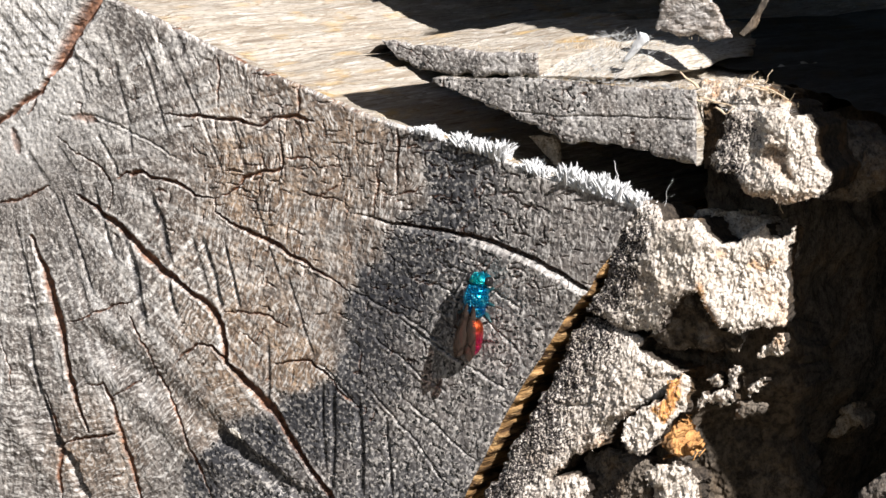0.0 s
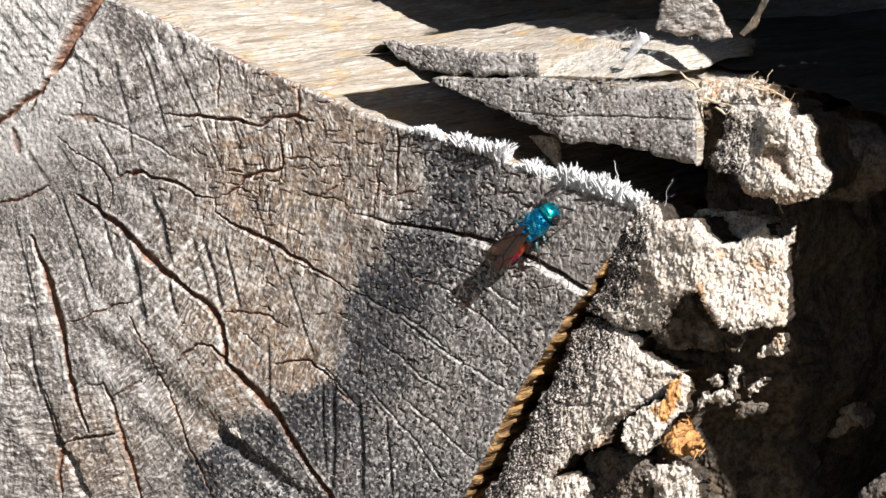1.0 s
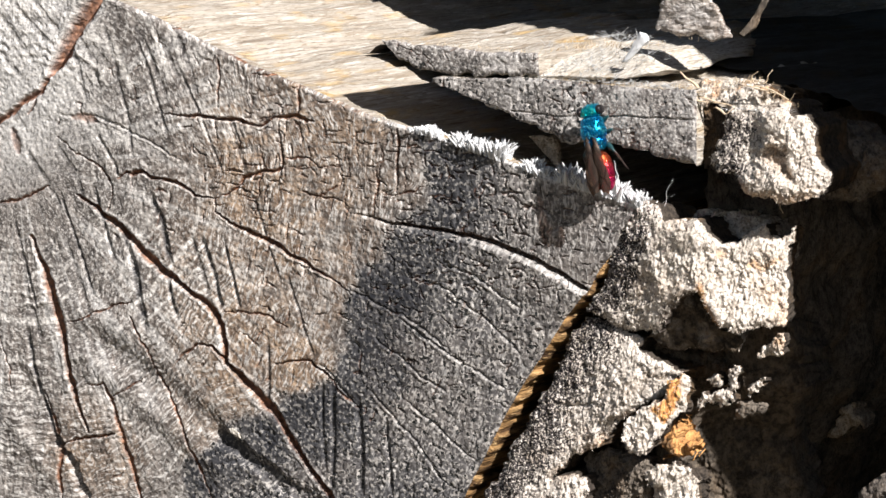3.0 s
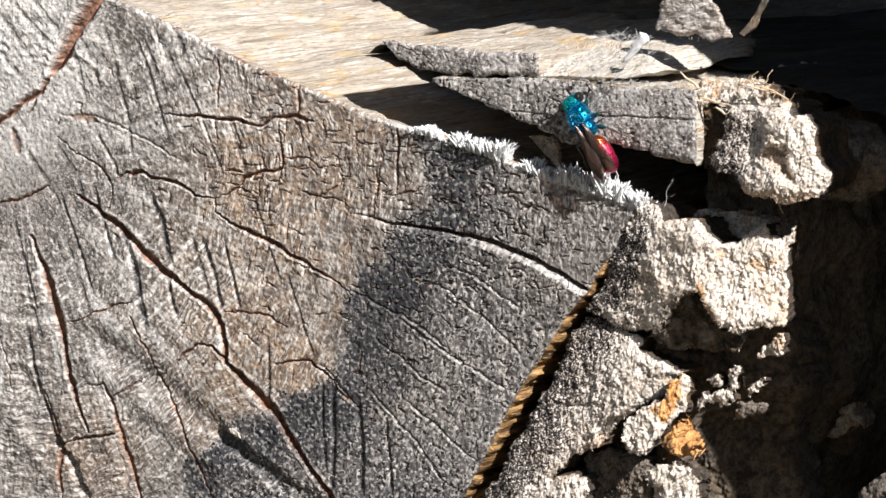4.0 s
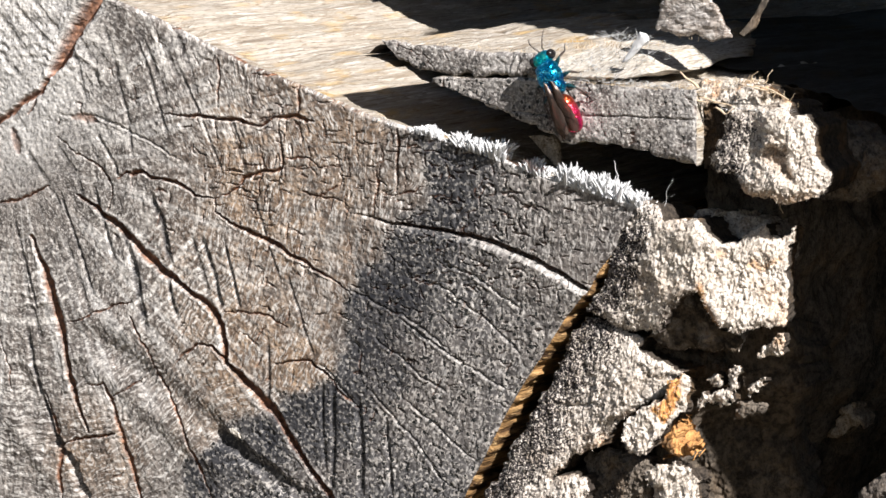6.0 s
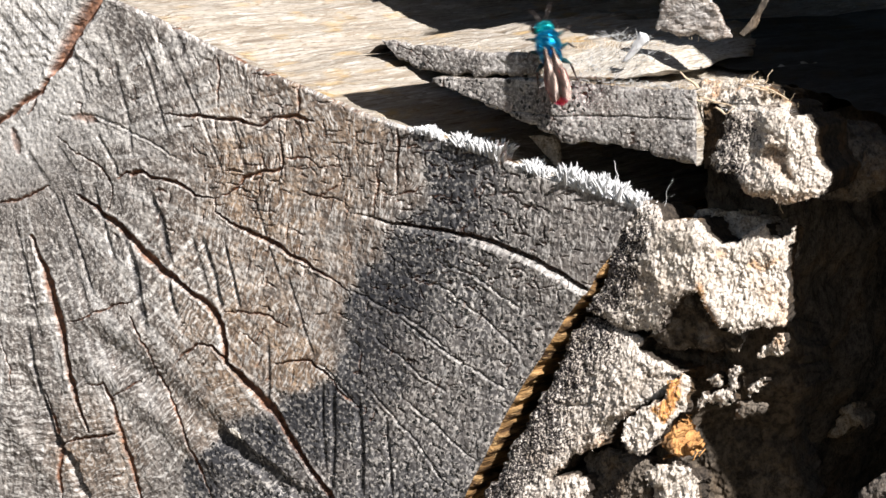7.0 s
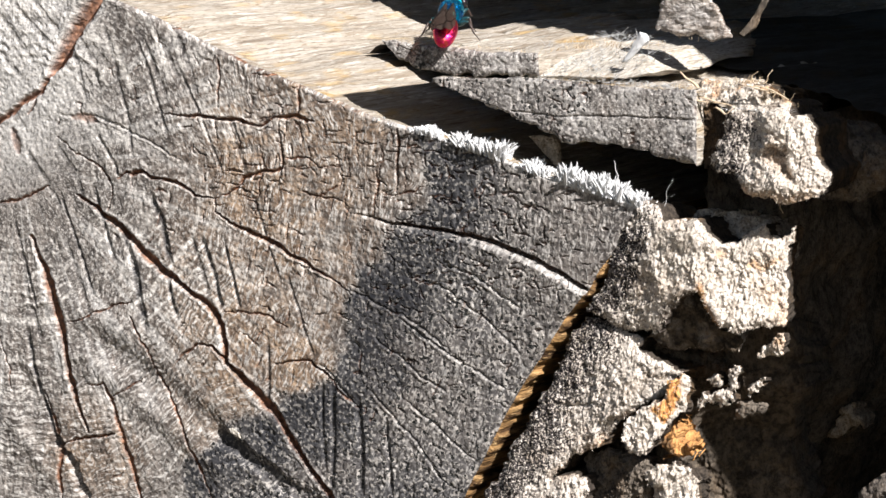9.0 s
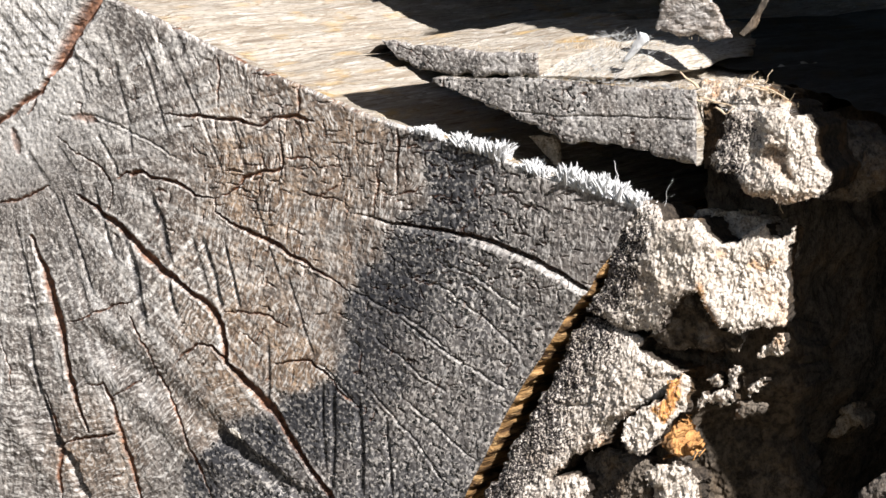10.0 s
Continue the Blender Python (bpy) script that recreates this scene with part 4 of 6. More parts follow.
def torn_block():
    """The upper block: a granular front, a crease, and a bright torn flank that faces the sun."""
    crease = [(33.1, 6.9), (31.7, 3.1), (30.9, -0.0), (31.5, -2.8), (33.0, -5.5), (34.2, -7.9)]
    cz, cx = [p[1] for p in crease][::-1], [p[0] for p in crease][::-1]
    outline = [(22.6, 4.4), (23.4, 6.0), (25.3, 7.0), (26.7, 6.2), (27.4, 4.7), (29.0, 4.7), (31.2, 5.3), (32.2, 4.5), (33.3, 3.2), (34.7, 2.4), (36.4, 2.9), (38.1, 4.5), (39.5, 5.2), (40.1, 3.8), (41.6, 3.8), (42.9, 5.1), (42.4, 3.1), (41.9, 0.6), (41.8, -2.4), (42.0, -6.0), (38.5, -6.5), (35.8, -7.3), (33.7, -6.5), (32.3, -4.6), (31.4, -3.1), (29.8, -3.8), (28.4, -5.3), (27.1, -7.7), (25.0, -7.6), (22.8, -7.9), (20.6, -6.7), (18.1, -5.7), (19.6, -3.1), (20.9, -0.1)]
    saddle = (34.7, 2.4)

    def form(x, z):
        c = np.interp(z, cz, cx)
        out = np.where(x < c, 0.3 - 2.4 * step(c - 12, c + 0.5, x), -2.1 + 0.42 * np.maximum(0, x - c))
        out += 0.05 * (z + 8) * step(c - 6, c + 1, x)
        dip = np.exp(-((x - saddle[0]) / 2.2) ** 2) * step(-6.0, 1.0, z)
        return out + 0.4 * dip

    def tones(x, z, P):
        c = np.interp(z, cz, cx)
        # underside of the block, darkened in colour for its shade
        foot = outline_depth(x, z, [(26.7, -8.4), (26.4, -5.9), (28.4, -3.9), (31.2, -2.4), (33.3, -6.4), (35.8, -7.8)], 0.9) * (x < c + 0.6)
        scar, _ = to_line(x, z, [(31.5, -2.3), (32.2, -4.6), (33.5, -6.4)])
        veins, _ = to_line(x, z, [(37.7, 0.7), (38.7, 0.3), (41.0, 1.3)])
        spot, _ = to_line(x, z, [(33.9, 1.1), (34.5, 1.4)])
        edge, _ = to_line(x, z, [(39.7, -2.6), (41.4, -4.9), (41.8, -6.7)])
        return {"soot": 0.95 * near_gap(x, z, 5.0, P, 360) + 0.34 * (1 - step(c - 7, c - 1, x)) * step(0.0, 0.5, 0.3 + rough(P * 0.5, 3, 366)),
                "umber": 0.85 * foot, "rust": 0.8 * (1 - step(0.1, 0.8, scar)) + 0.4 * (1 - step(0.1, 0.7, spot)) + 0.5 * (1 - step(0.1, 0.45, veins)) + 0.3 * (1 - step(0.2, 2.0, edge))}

    # downward face: its shade is painted as a dark brown mix
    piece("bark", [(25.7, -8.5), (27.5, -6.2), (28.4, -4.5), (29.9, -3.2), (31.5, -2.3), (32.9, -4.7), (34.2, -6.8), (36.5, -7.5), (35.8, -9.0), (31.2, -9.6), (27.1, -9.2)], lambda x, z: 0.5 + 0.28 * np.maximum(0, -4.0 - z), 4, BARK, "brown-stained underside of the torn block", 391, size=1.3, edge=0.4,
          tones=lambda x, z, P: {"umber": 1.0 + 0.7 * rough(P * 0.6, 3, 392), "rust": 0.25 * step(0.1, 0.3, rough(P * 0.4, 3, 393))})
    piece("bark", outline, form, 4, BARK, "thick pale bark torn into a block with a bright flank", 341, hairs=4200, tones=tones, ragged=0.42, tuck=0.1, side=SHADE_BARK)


def lower_plate():
    outline = [(18.0, -6.0), (20.4, -6.7), (22.4, -7.7), (25.2, -8.6), (24.5, -9.9), (26.8, -10.9), (30.0, -11.6), (28.9, -12.5), (27.7, -14.0), (26.5, -14.9), (24.3, -16.2), (22.5, -17.6), (21.5, -19.4), (19.9, -20.9), (18.2, -22.1), (16.1, -21.9), (15.4, -23.5), (13.5, -25.0), (15.7, -24.3), (17.8, -24.7), (18.5, -26.3), (17.6, -30.1), (3.9, -31.3), (6.1, -27.0), (8.4, -23.0), (11.5, -17.6), (14.3, -13.1), (16.3, -8.9)]

    def form(x, z):
        d, _ = to_line(x, z, GAP)
        seam, t = to_line(x, z, [(15.4, -16.9), (18.2, -16.5), (19.6, -15.6), (20.0, -14.6)])
        pocket = outline_depth(x, z, [(19.5, -18.3), (22.4, -17.3), (22.0, -19.6), (20.0, -20.6)], 0.4)
        cleft, _ = to_line(x, z, [(25.8, -12.9), (29.2, -12.2)])
        return 0.3 - 0.8 * step(1.0, 10.0, d) + 0.12 * (z + 15) + 0.5 * (1 - step(0.05, 0.3, seam)) + 1.1 * pocket + 0.6 * (1 - step(0.05, 0.3, cleft))

    def tones(x, z, P):
        pocket = outline_depth(x, z, [(19.3, -18.3), (22.5, -17.1), (22.0, -19.7), (19.8, -20.8)], 0.4)
        dark_fleck, _ = to_line(x, z, [(21.0, -16.4), (22.0, -15.4)])
        low, _ = to_line(x, z, [(15.4, -24.2), (18.9, -22.0), (21.0, -20.9)])
        return {"soot": np.maximum(np.maximum(0.95 * near_gap(x, z, 7.2, P, 362), 0.45 * near_gap(x, z, 12.0, P, 365)), 0.5 * pocket), "umber": 0.55 * (1 - step(0.2, 1.2, low)) + 0.25 * (1 - step(0.3, 1.0, dark_fleck)),
                "rust": 0.25 * step(0.15, 0.4, rough(P * 0.35, 4, 363)) + 0.3 * (1 - step(0.3, 1.6, low))}

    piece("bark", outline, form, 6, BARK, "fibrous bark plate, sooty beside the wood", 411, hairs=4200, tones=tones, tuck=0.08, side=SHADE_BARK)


def bark_scraps():
    """The flake that leans out, the rusty mould under it, the knob and the tatters that hang beside them."""
    slant = [(22.1, -20.0), (22.6, -18.0), (26.9, -15.2), (28.2, -13.0), (29.7, -11.6), (30.9, -13.3), (30.4, -15.4), (28.9, -17.1), (27.3, -18.6), (25.8, -21.0), (24.3, -21.9), (22.8, -21.3)]

    def flake_tones(x, z, P):
        stripe = outline_depth(x, z, [(28.2, -12.8), (29.7, -11.9), (29.4, -14.5), (28.6, -16.3), (27.2, -17.9), (26.2, -16.2), (27.5, -14.5)], 0.35)
        left = outline_depth(x, z, [(21.7, -20.4), (22.2, -18.2), (24.4, -17.1), (23.8, -20.6)], 0.8)
        return {"rust": 1.3 * stripe, "soot": 0.5 * left}

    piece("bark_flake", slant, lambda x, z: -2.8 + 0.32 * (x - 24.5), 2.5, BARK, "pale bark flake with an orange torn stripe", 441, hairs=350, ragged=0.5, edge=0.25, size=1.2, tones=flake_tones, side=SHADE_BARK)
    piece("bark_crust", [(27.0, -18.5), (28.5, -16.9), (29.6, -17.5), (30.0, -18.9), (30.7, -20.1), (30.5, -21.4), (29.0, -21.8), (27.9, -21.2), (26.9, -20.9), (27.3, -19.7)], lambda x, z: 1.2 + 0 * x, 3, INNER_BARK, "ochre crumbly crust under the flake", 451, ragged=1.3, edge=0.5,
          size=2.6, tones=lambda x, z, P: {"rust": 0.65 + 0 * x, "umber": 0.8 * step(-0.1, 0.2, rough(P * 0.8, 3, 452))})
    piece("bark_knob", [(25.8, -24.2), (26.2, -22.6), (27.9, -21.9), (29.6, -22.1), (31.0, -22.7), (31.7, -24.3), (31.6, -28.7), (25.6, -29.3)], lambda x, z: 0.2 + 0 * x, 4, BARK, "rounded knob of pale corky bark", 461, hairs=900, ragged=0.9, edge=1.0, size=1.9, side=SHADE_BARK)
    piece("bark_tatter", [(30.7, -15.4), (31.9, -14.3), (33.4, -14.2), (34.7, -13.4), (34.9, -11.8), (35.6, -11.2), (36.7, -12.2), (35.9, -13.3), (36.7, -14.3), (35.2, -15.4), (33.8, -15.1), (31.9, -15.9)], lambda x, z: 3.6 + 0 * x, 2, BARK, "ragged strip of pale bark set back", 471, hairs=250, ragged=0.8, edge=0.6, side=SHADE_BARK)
    piece("bark_tatter", [(32.5, -12.5), (33.3, -11.8), (34.5, -11.9), (34.3, -13.1), (33.1, -13.2)], lambda x, z: 4.2 + 0 * x, 2, TAN_BARK, "small pale scrap of bark", 476, ragged=0.6, edge=0.5, side=SHADE_BARK)
    piece("bark_tatter", [(35.3, -16.4), (36.2, -14.9), (37.9, -14.5), (39.2, -15.1), (39.0, -16.1), (37.1, -16.5)], lambda x, z: 5.5 + 0 * x, 2, OUTER_BARK, "dull grey-brown bark tatter", 481, ragged=0.6, edge=0.5)
    piece("bark_tatter", [(37.4, -13.2), (38.1, -12.5), (39.3, -11.5), (39.6, -11.8), (38.6, -13.6), (37.6, -13.9)], lambda x, z: 5.0 + 0 * x, 1.5, BARK, "thin curled tatter of bark", 486, ragged=0.5, edge=0.4, side=SHADE_BARK)
    piece("bark_tatter", [(38.4, -9.8), (39.2, -8.5), (40.6, -7.1), (41.6, -6.5), (41.8, -7.6), (40.9, -9.6), (39.7, -9.6)], lambda x, z: 2.2 + 0 * x, 2, TAN_BARK, "brown-stained tatter hanging from the block", 491, ragged=0.5, edge=0.5,
          tones=lambda x, z, P: {"rust": 0.3 + 0.8 * rough(P * 0.5, 3, 492)}, side=SHADE_BARK)
    piece("bark_flake", [(29.0, -0.1), (29.4, 4.7), (30.3, 5.8), (32.3, 6.4), (35.7, 6.2), (39.0, 5.7), (42.3, 4.3), (42.3, 0.7)], lambda x, z: 6.0 + 0 * x, 6, TAN_BARK, "dull grey bark in shade behind the block", 496, edge=1.2, size=1.8)
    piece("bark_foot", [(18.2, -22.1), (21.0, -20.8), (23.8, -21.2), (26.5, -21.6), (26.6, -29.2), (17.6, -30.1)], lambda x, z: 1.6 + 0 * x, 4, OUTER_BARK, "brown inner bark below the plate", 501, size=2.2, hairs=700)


def bark_bed():
    """The brown bark in the hollow below the block and beside the plate."""
    outline = [(21.6, -6.2), (27.7, -3.3), (33.1, -4.2), (42.4, -4.8), (44.0, -8.4), (43.8, -13.3), (42.6, -19.6), (46.0, -27.4), (18.3, -30.0), (19.6, -19.0), (23.0, -11.2)]

    def form(x, z):
        ledge, _ = to_line(x, z, [(23.7, -8.6), (29.1, -10.7), (35.2, -10.9)])
        return 6.5 + 0.55 * np.maximum(0, x - 26) + 6.0 * step(-12, -18, z) - 1.8 * np.exp(-(ledge / 1.6) ** 2)

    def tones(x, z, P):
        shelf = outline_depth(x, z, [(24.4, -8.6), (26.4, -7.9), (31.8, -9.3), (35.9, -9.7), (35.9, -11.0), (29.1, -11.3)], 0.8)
        # dark brown mix paints the hollow's shade, less on the ledge
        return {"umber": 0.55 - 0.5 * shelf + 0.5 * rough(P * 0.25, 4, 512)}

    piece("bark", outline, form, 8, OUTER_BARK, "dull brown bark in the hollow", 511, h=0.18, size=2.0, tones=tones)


def upper_bark():
    outline = [(33.5, 10.5), (33.1, 12.2), (34.5, 14.1), (34.5, 15.9), (34.9, 16.9), (35.0, 18.3), (36.7, 19.8), (38.6, 20.1), (40.3, 19.4), (41.6, 18.2), (42.1, 16.8), (43.9, 16.8), (44.9, 15.6), (45.0, 13.8), (45.8, 12.2), (46.7, 10.5), (46.4, 9.3), (45.5, 8.0), (43.5, 7.7), (40.7, 7.5), (39.0, 7.9), (36.8, 8.2), (36.2, 9.8)]

    def form(x, z):
        crust = outline_depth(x, z, [(33.5, 21.6), (33.4, 17.4), (37.5, 17.1), (41.9, 16.8), (42.7, 21.9)], 0.6)
        lump = outline_depth(x, z, [(38.6, 17.2), (47.3, 17.9), (47.4, 7.0), (35.7, 6.4), (36.3, 9.5), (38.3, 10.8)], 0.9)
        cave = outline_depth(x, z, [(38.4, 18.6), (39.6, 19.4), (41.1, 18.7), (40.3, 18.1), (38.8, 18.2)], 0.4)
        dent = outline_depth(x, z, [(38.5, 11.5), (39.0, 13.2), (41.3, 13.5), (42.1, 11.0), (42.5, 9.7), (41.6, 10.6), (40.0, 11.7)], 0.45)
        lobe = outline_depth(x, z, [(36.8, 8.9), (37.6, 10.7), (40.9, 11.0), (42.0, 9.2), (40.3, 7.9)], 0.9)
        groove, _ = to_line(x, z, [(39.0, 15.0), (39.9, 15.1), (40.7, 14.2)])
        return 0.6 + 0.5 * crust + 0.25 * crust * (z - 17) - 1.6 * lump + 2.6 * cave + 1.5 * dent - 0.8 * lobe + 0.5 * (1 - step(0.1, 0.4, groove)) + 0.25 * np.maximum(0, x - 40.5) + 0.12 * (z - 12) - 0.6

    def tones(x, z, P):
        lump = outline_depth(x, z, [(38.2, 16.9), (47.3, 17.9), (47.4, 7.0), (35.7, 6.4), (36.0, 9.5), (37.6, 10.8)], 0.9)
        crust = outline_depth(x, z, [(33.5, 21.6), (33.4, 17.4), (37.5, 17.1), (41.9, 16.8), (42.7, 21.9)], 0.6)
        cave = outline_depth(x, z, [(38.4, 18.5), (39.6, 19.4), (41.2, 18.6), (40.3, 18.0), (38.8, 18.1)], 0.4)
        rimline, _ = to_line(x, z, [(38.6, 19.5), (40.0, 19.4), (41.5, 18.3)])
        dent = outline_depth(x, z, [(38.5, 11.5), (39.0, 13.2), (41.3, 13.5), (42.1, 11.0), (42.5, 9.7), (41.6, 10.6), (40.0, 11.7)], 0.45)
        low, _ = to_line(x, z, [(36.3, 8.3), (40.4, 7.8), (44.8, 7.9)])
        # dark brown mix also paints the shade inside cave and dent
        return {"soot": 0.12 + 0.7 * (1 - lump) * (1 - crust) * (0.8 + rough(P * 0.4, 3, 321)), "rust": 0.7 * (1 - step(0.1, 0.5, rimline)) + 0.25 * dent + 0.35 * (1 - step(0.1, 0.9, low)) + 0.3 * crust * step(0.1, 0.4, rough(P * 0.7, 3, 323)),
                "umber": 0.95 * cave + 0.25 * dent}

    # added dark sheet stands in for shade in the gap
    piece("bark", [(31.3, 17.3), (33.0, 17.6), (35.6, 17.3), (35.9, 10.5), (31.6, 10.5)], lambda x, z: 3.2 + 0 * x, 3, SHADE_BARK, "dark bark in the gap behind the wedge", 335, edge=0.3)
    piece("fibre_mat", [(28.6, 19.3), (30.6, 20.2), (33.0, 20.5), (37.5, 20.4), (39.9, 20.0), (41.6, 18.3), (42.0, 16.8), (38.3, 16.6), (35.6, 16.8), (33.7, 17.4), (31.3, 17.4), (30.0, 18.3)], lambda x, z: 0.7 + 0.9 * np.maximum(0, z - 15.5), 3, TAN_BARK, "matted pale bark fibres on the wedge's end", 338, hairs=900,
          ragged=0.7, edge=0.4, size=0.9, tones=lambda x, z, P: {"rust": 0.5 * step(0.1, 0.4, rough(P * 0.6, 3, 339)), "soot": 0.25 + 0 * x})
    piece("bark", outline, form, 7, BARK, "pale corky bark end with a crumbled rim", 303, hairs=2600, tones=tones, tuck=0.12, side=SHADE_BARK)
    piece("bark", [(43.5, 9.3), (44.1, 16.0), (45.4, 16.9), (47.9, 16.4), (49.9, 15.0), (52.5, 13.9), (54.4, 11.6), (52.3, 9.1), (48.7, 7.8), (45.5, 7.8)], lambda x, z: 11.0 + 0.2 * np.maximum(0, x - 46), 9, OUTER_BARK, "dull grey-brown bark running back from the crumbled end", 331, h=0.18, edge=1.4, size=2.0)


piece("bark_tatter", [(46.6, -17.3), (47.5, -15.8), (48.6, -14.2), (49.9, -13.7), (50.9, -16.2), (49.1, -16.7), (47.8, -17.6)], lambda x, z: 46.0 + 0 * x, 4, STRAW_BARK, "dim grey scrap of bark deep in the stack", 521, h=0.2, ragged=0.8)
upper_bark()
bark_bed()
torn_block()
lower_plate()
bark_scraps()


def rest_of_end():
    """The cut beyond the cracked part: towards its other side and its foot."""
    x0, z0 = EDGE[0]
    foot = (-68.0, -41.3)
    corner = (0.4, -34.6)
    arc = [(PITH[0] + 84 * math.cos(radians(a)), PITH[1] + 84 * math.sin(radians(a))) for a in range(147, 270, 8)]
    low = [(PITH[0] + 80 * math.cos(radians(a)), PITH[1] + 80 * math.sin(radians(a))) for a in range(264, 325, 6)]
    for top, bottom, left, right in (
            ([arc[0], (x0, z0)], [arc[-1], low[0]], arc, [(x0, z0), foot, low[0]]),
            ([foot, corner], low, [foot, low[0]], [corner, low[-1]])):
        nu, nv = 150, 150
        g = patch(top, bottom, left, right, nu, nv)
        P = np.stack([g[..., 0].ravel(), 0 * g[..., 0].ravel(), g[..., 1].ravel()], 1)
        P[:, 1] = -0.5 * rough(P * 0.3, 3, 401) - 0.2 * rough(P * 1.5, 3, 402) + 0.4
        ob = mesh_object("end_grain", P, quads(nu, nv), END, log, "plain grey sawn end grain")
        give(ob, "radius", np.hypot(P[:, 0] - PITH[0], P[:, 2] - PITH[1]))
        give(ob, "bearing", 45 * np.arctan2(P[:, 2] - PITH[1], P[:, 0] - PITH[0]))
        give(ob, "stain", np.clip(0.3 + rough(P * 0.08, 3, 403), 0, 1))
    # bark ring round the far side and the foot
    nu, nv = 260, 30
    A, R = np.meshgrid(np.linspace(radians(-52), radians(-212), nu), np.linspace(81, 93, nv))
    P = np.stack([PITH[0] + R * np.cos(A), 0.5 + 0 * A + 0.08 * np.maximum(0, R - 88) ** 2, PITH[1] + R * np.sin(A)], -1).reshape(-1, 3)
    P[:, 1] += crumble(P, 410, 1.2, 0.3)
    mesh_object("bark", P, quads(nu, nv), BARK, log, "bark ring round the foot of the cut")


rest_of_end()


def layer_top():
    """The loosened layer's upper side, running back into the stack."""
    nu, nv = 160, 200
    X, Y = np.meshgrid(np.linspace(-24, 62, nu), 24 + np.linspace(0, 1, nv) ** 1.3 * 330)
    V = np.stack([X, Y, 21.0 - 0.02 * Y + 0 * X], -1).reshape(-1, 3)
    s = np.array([1, 0.06, 1])
    V[:, 2] += 2.0 * rough(V * s * 0.16, 3, 111) + 1.2 * rough(V * s * 0.6, 3, 112) - 0.05 * np.maximum(0, V[:, 0] - 20) ** 1.5
    # dark copy of the split wood paints the stack's shade here
    mesh_object("layer_top", V, quads(nu, nv), SHADE_SPLIT, log, "dark weathered split wood running back under the stack")


layer_top()


def outer_bark():
    """The log's barked side, running back into the stack."""
    nu, nv = 420, 260
    a = np.linspace(-3.7, 0.08, nu)
    y = 9 + np.linspace(0, 1, nv) ** 1.4 * 260
    A, Y = np.meshgrid(a, y)
    R = 92 + 0 * A
    V = np.stack([PITH[0] + R * np.cos(A), Y, PITH[1] + R * np.sin(A)], -1).reshape(-1, 3)
    d = 6.0 * rough(V * np.array([1, 0.4, 1]) * 0.07, 4, 91) + 3.0 * rough(V * 0.22, 4, 92) + 0.8 * rough(V * 1.1, 3, 93)
    d = d - 6 * step(22, 9, V[:, 1])
    n = np.stack([np.cos(A), 0 * A, np.sin(A)], -1).reshape(-1, 3)
    V = V + n * d[:, None]
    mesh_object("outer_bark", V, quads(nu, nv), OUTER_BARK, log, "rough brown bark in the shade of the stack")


outer_bark()


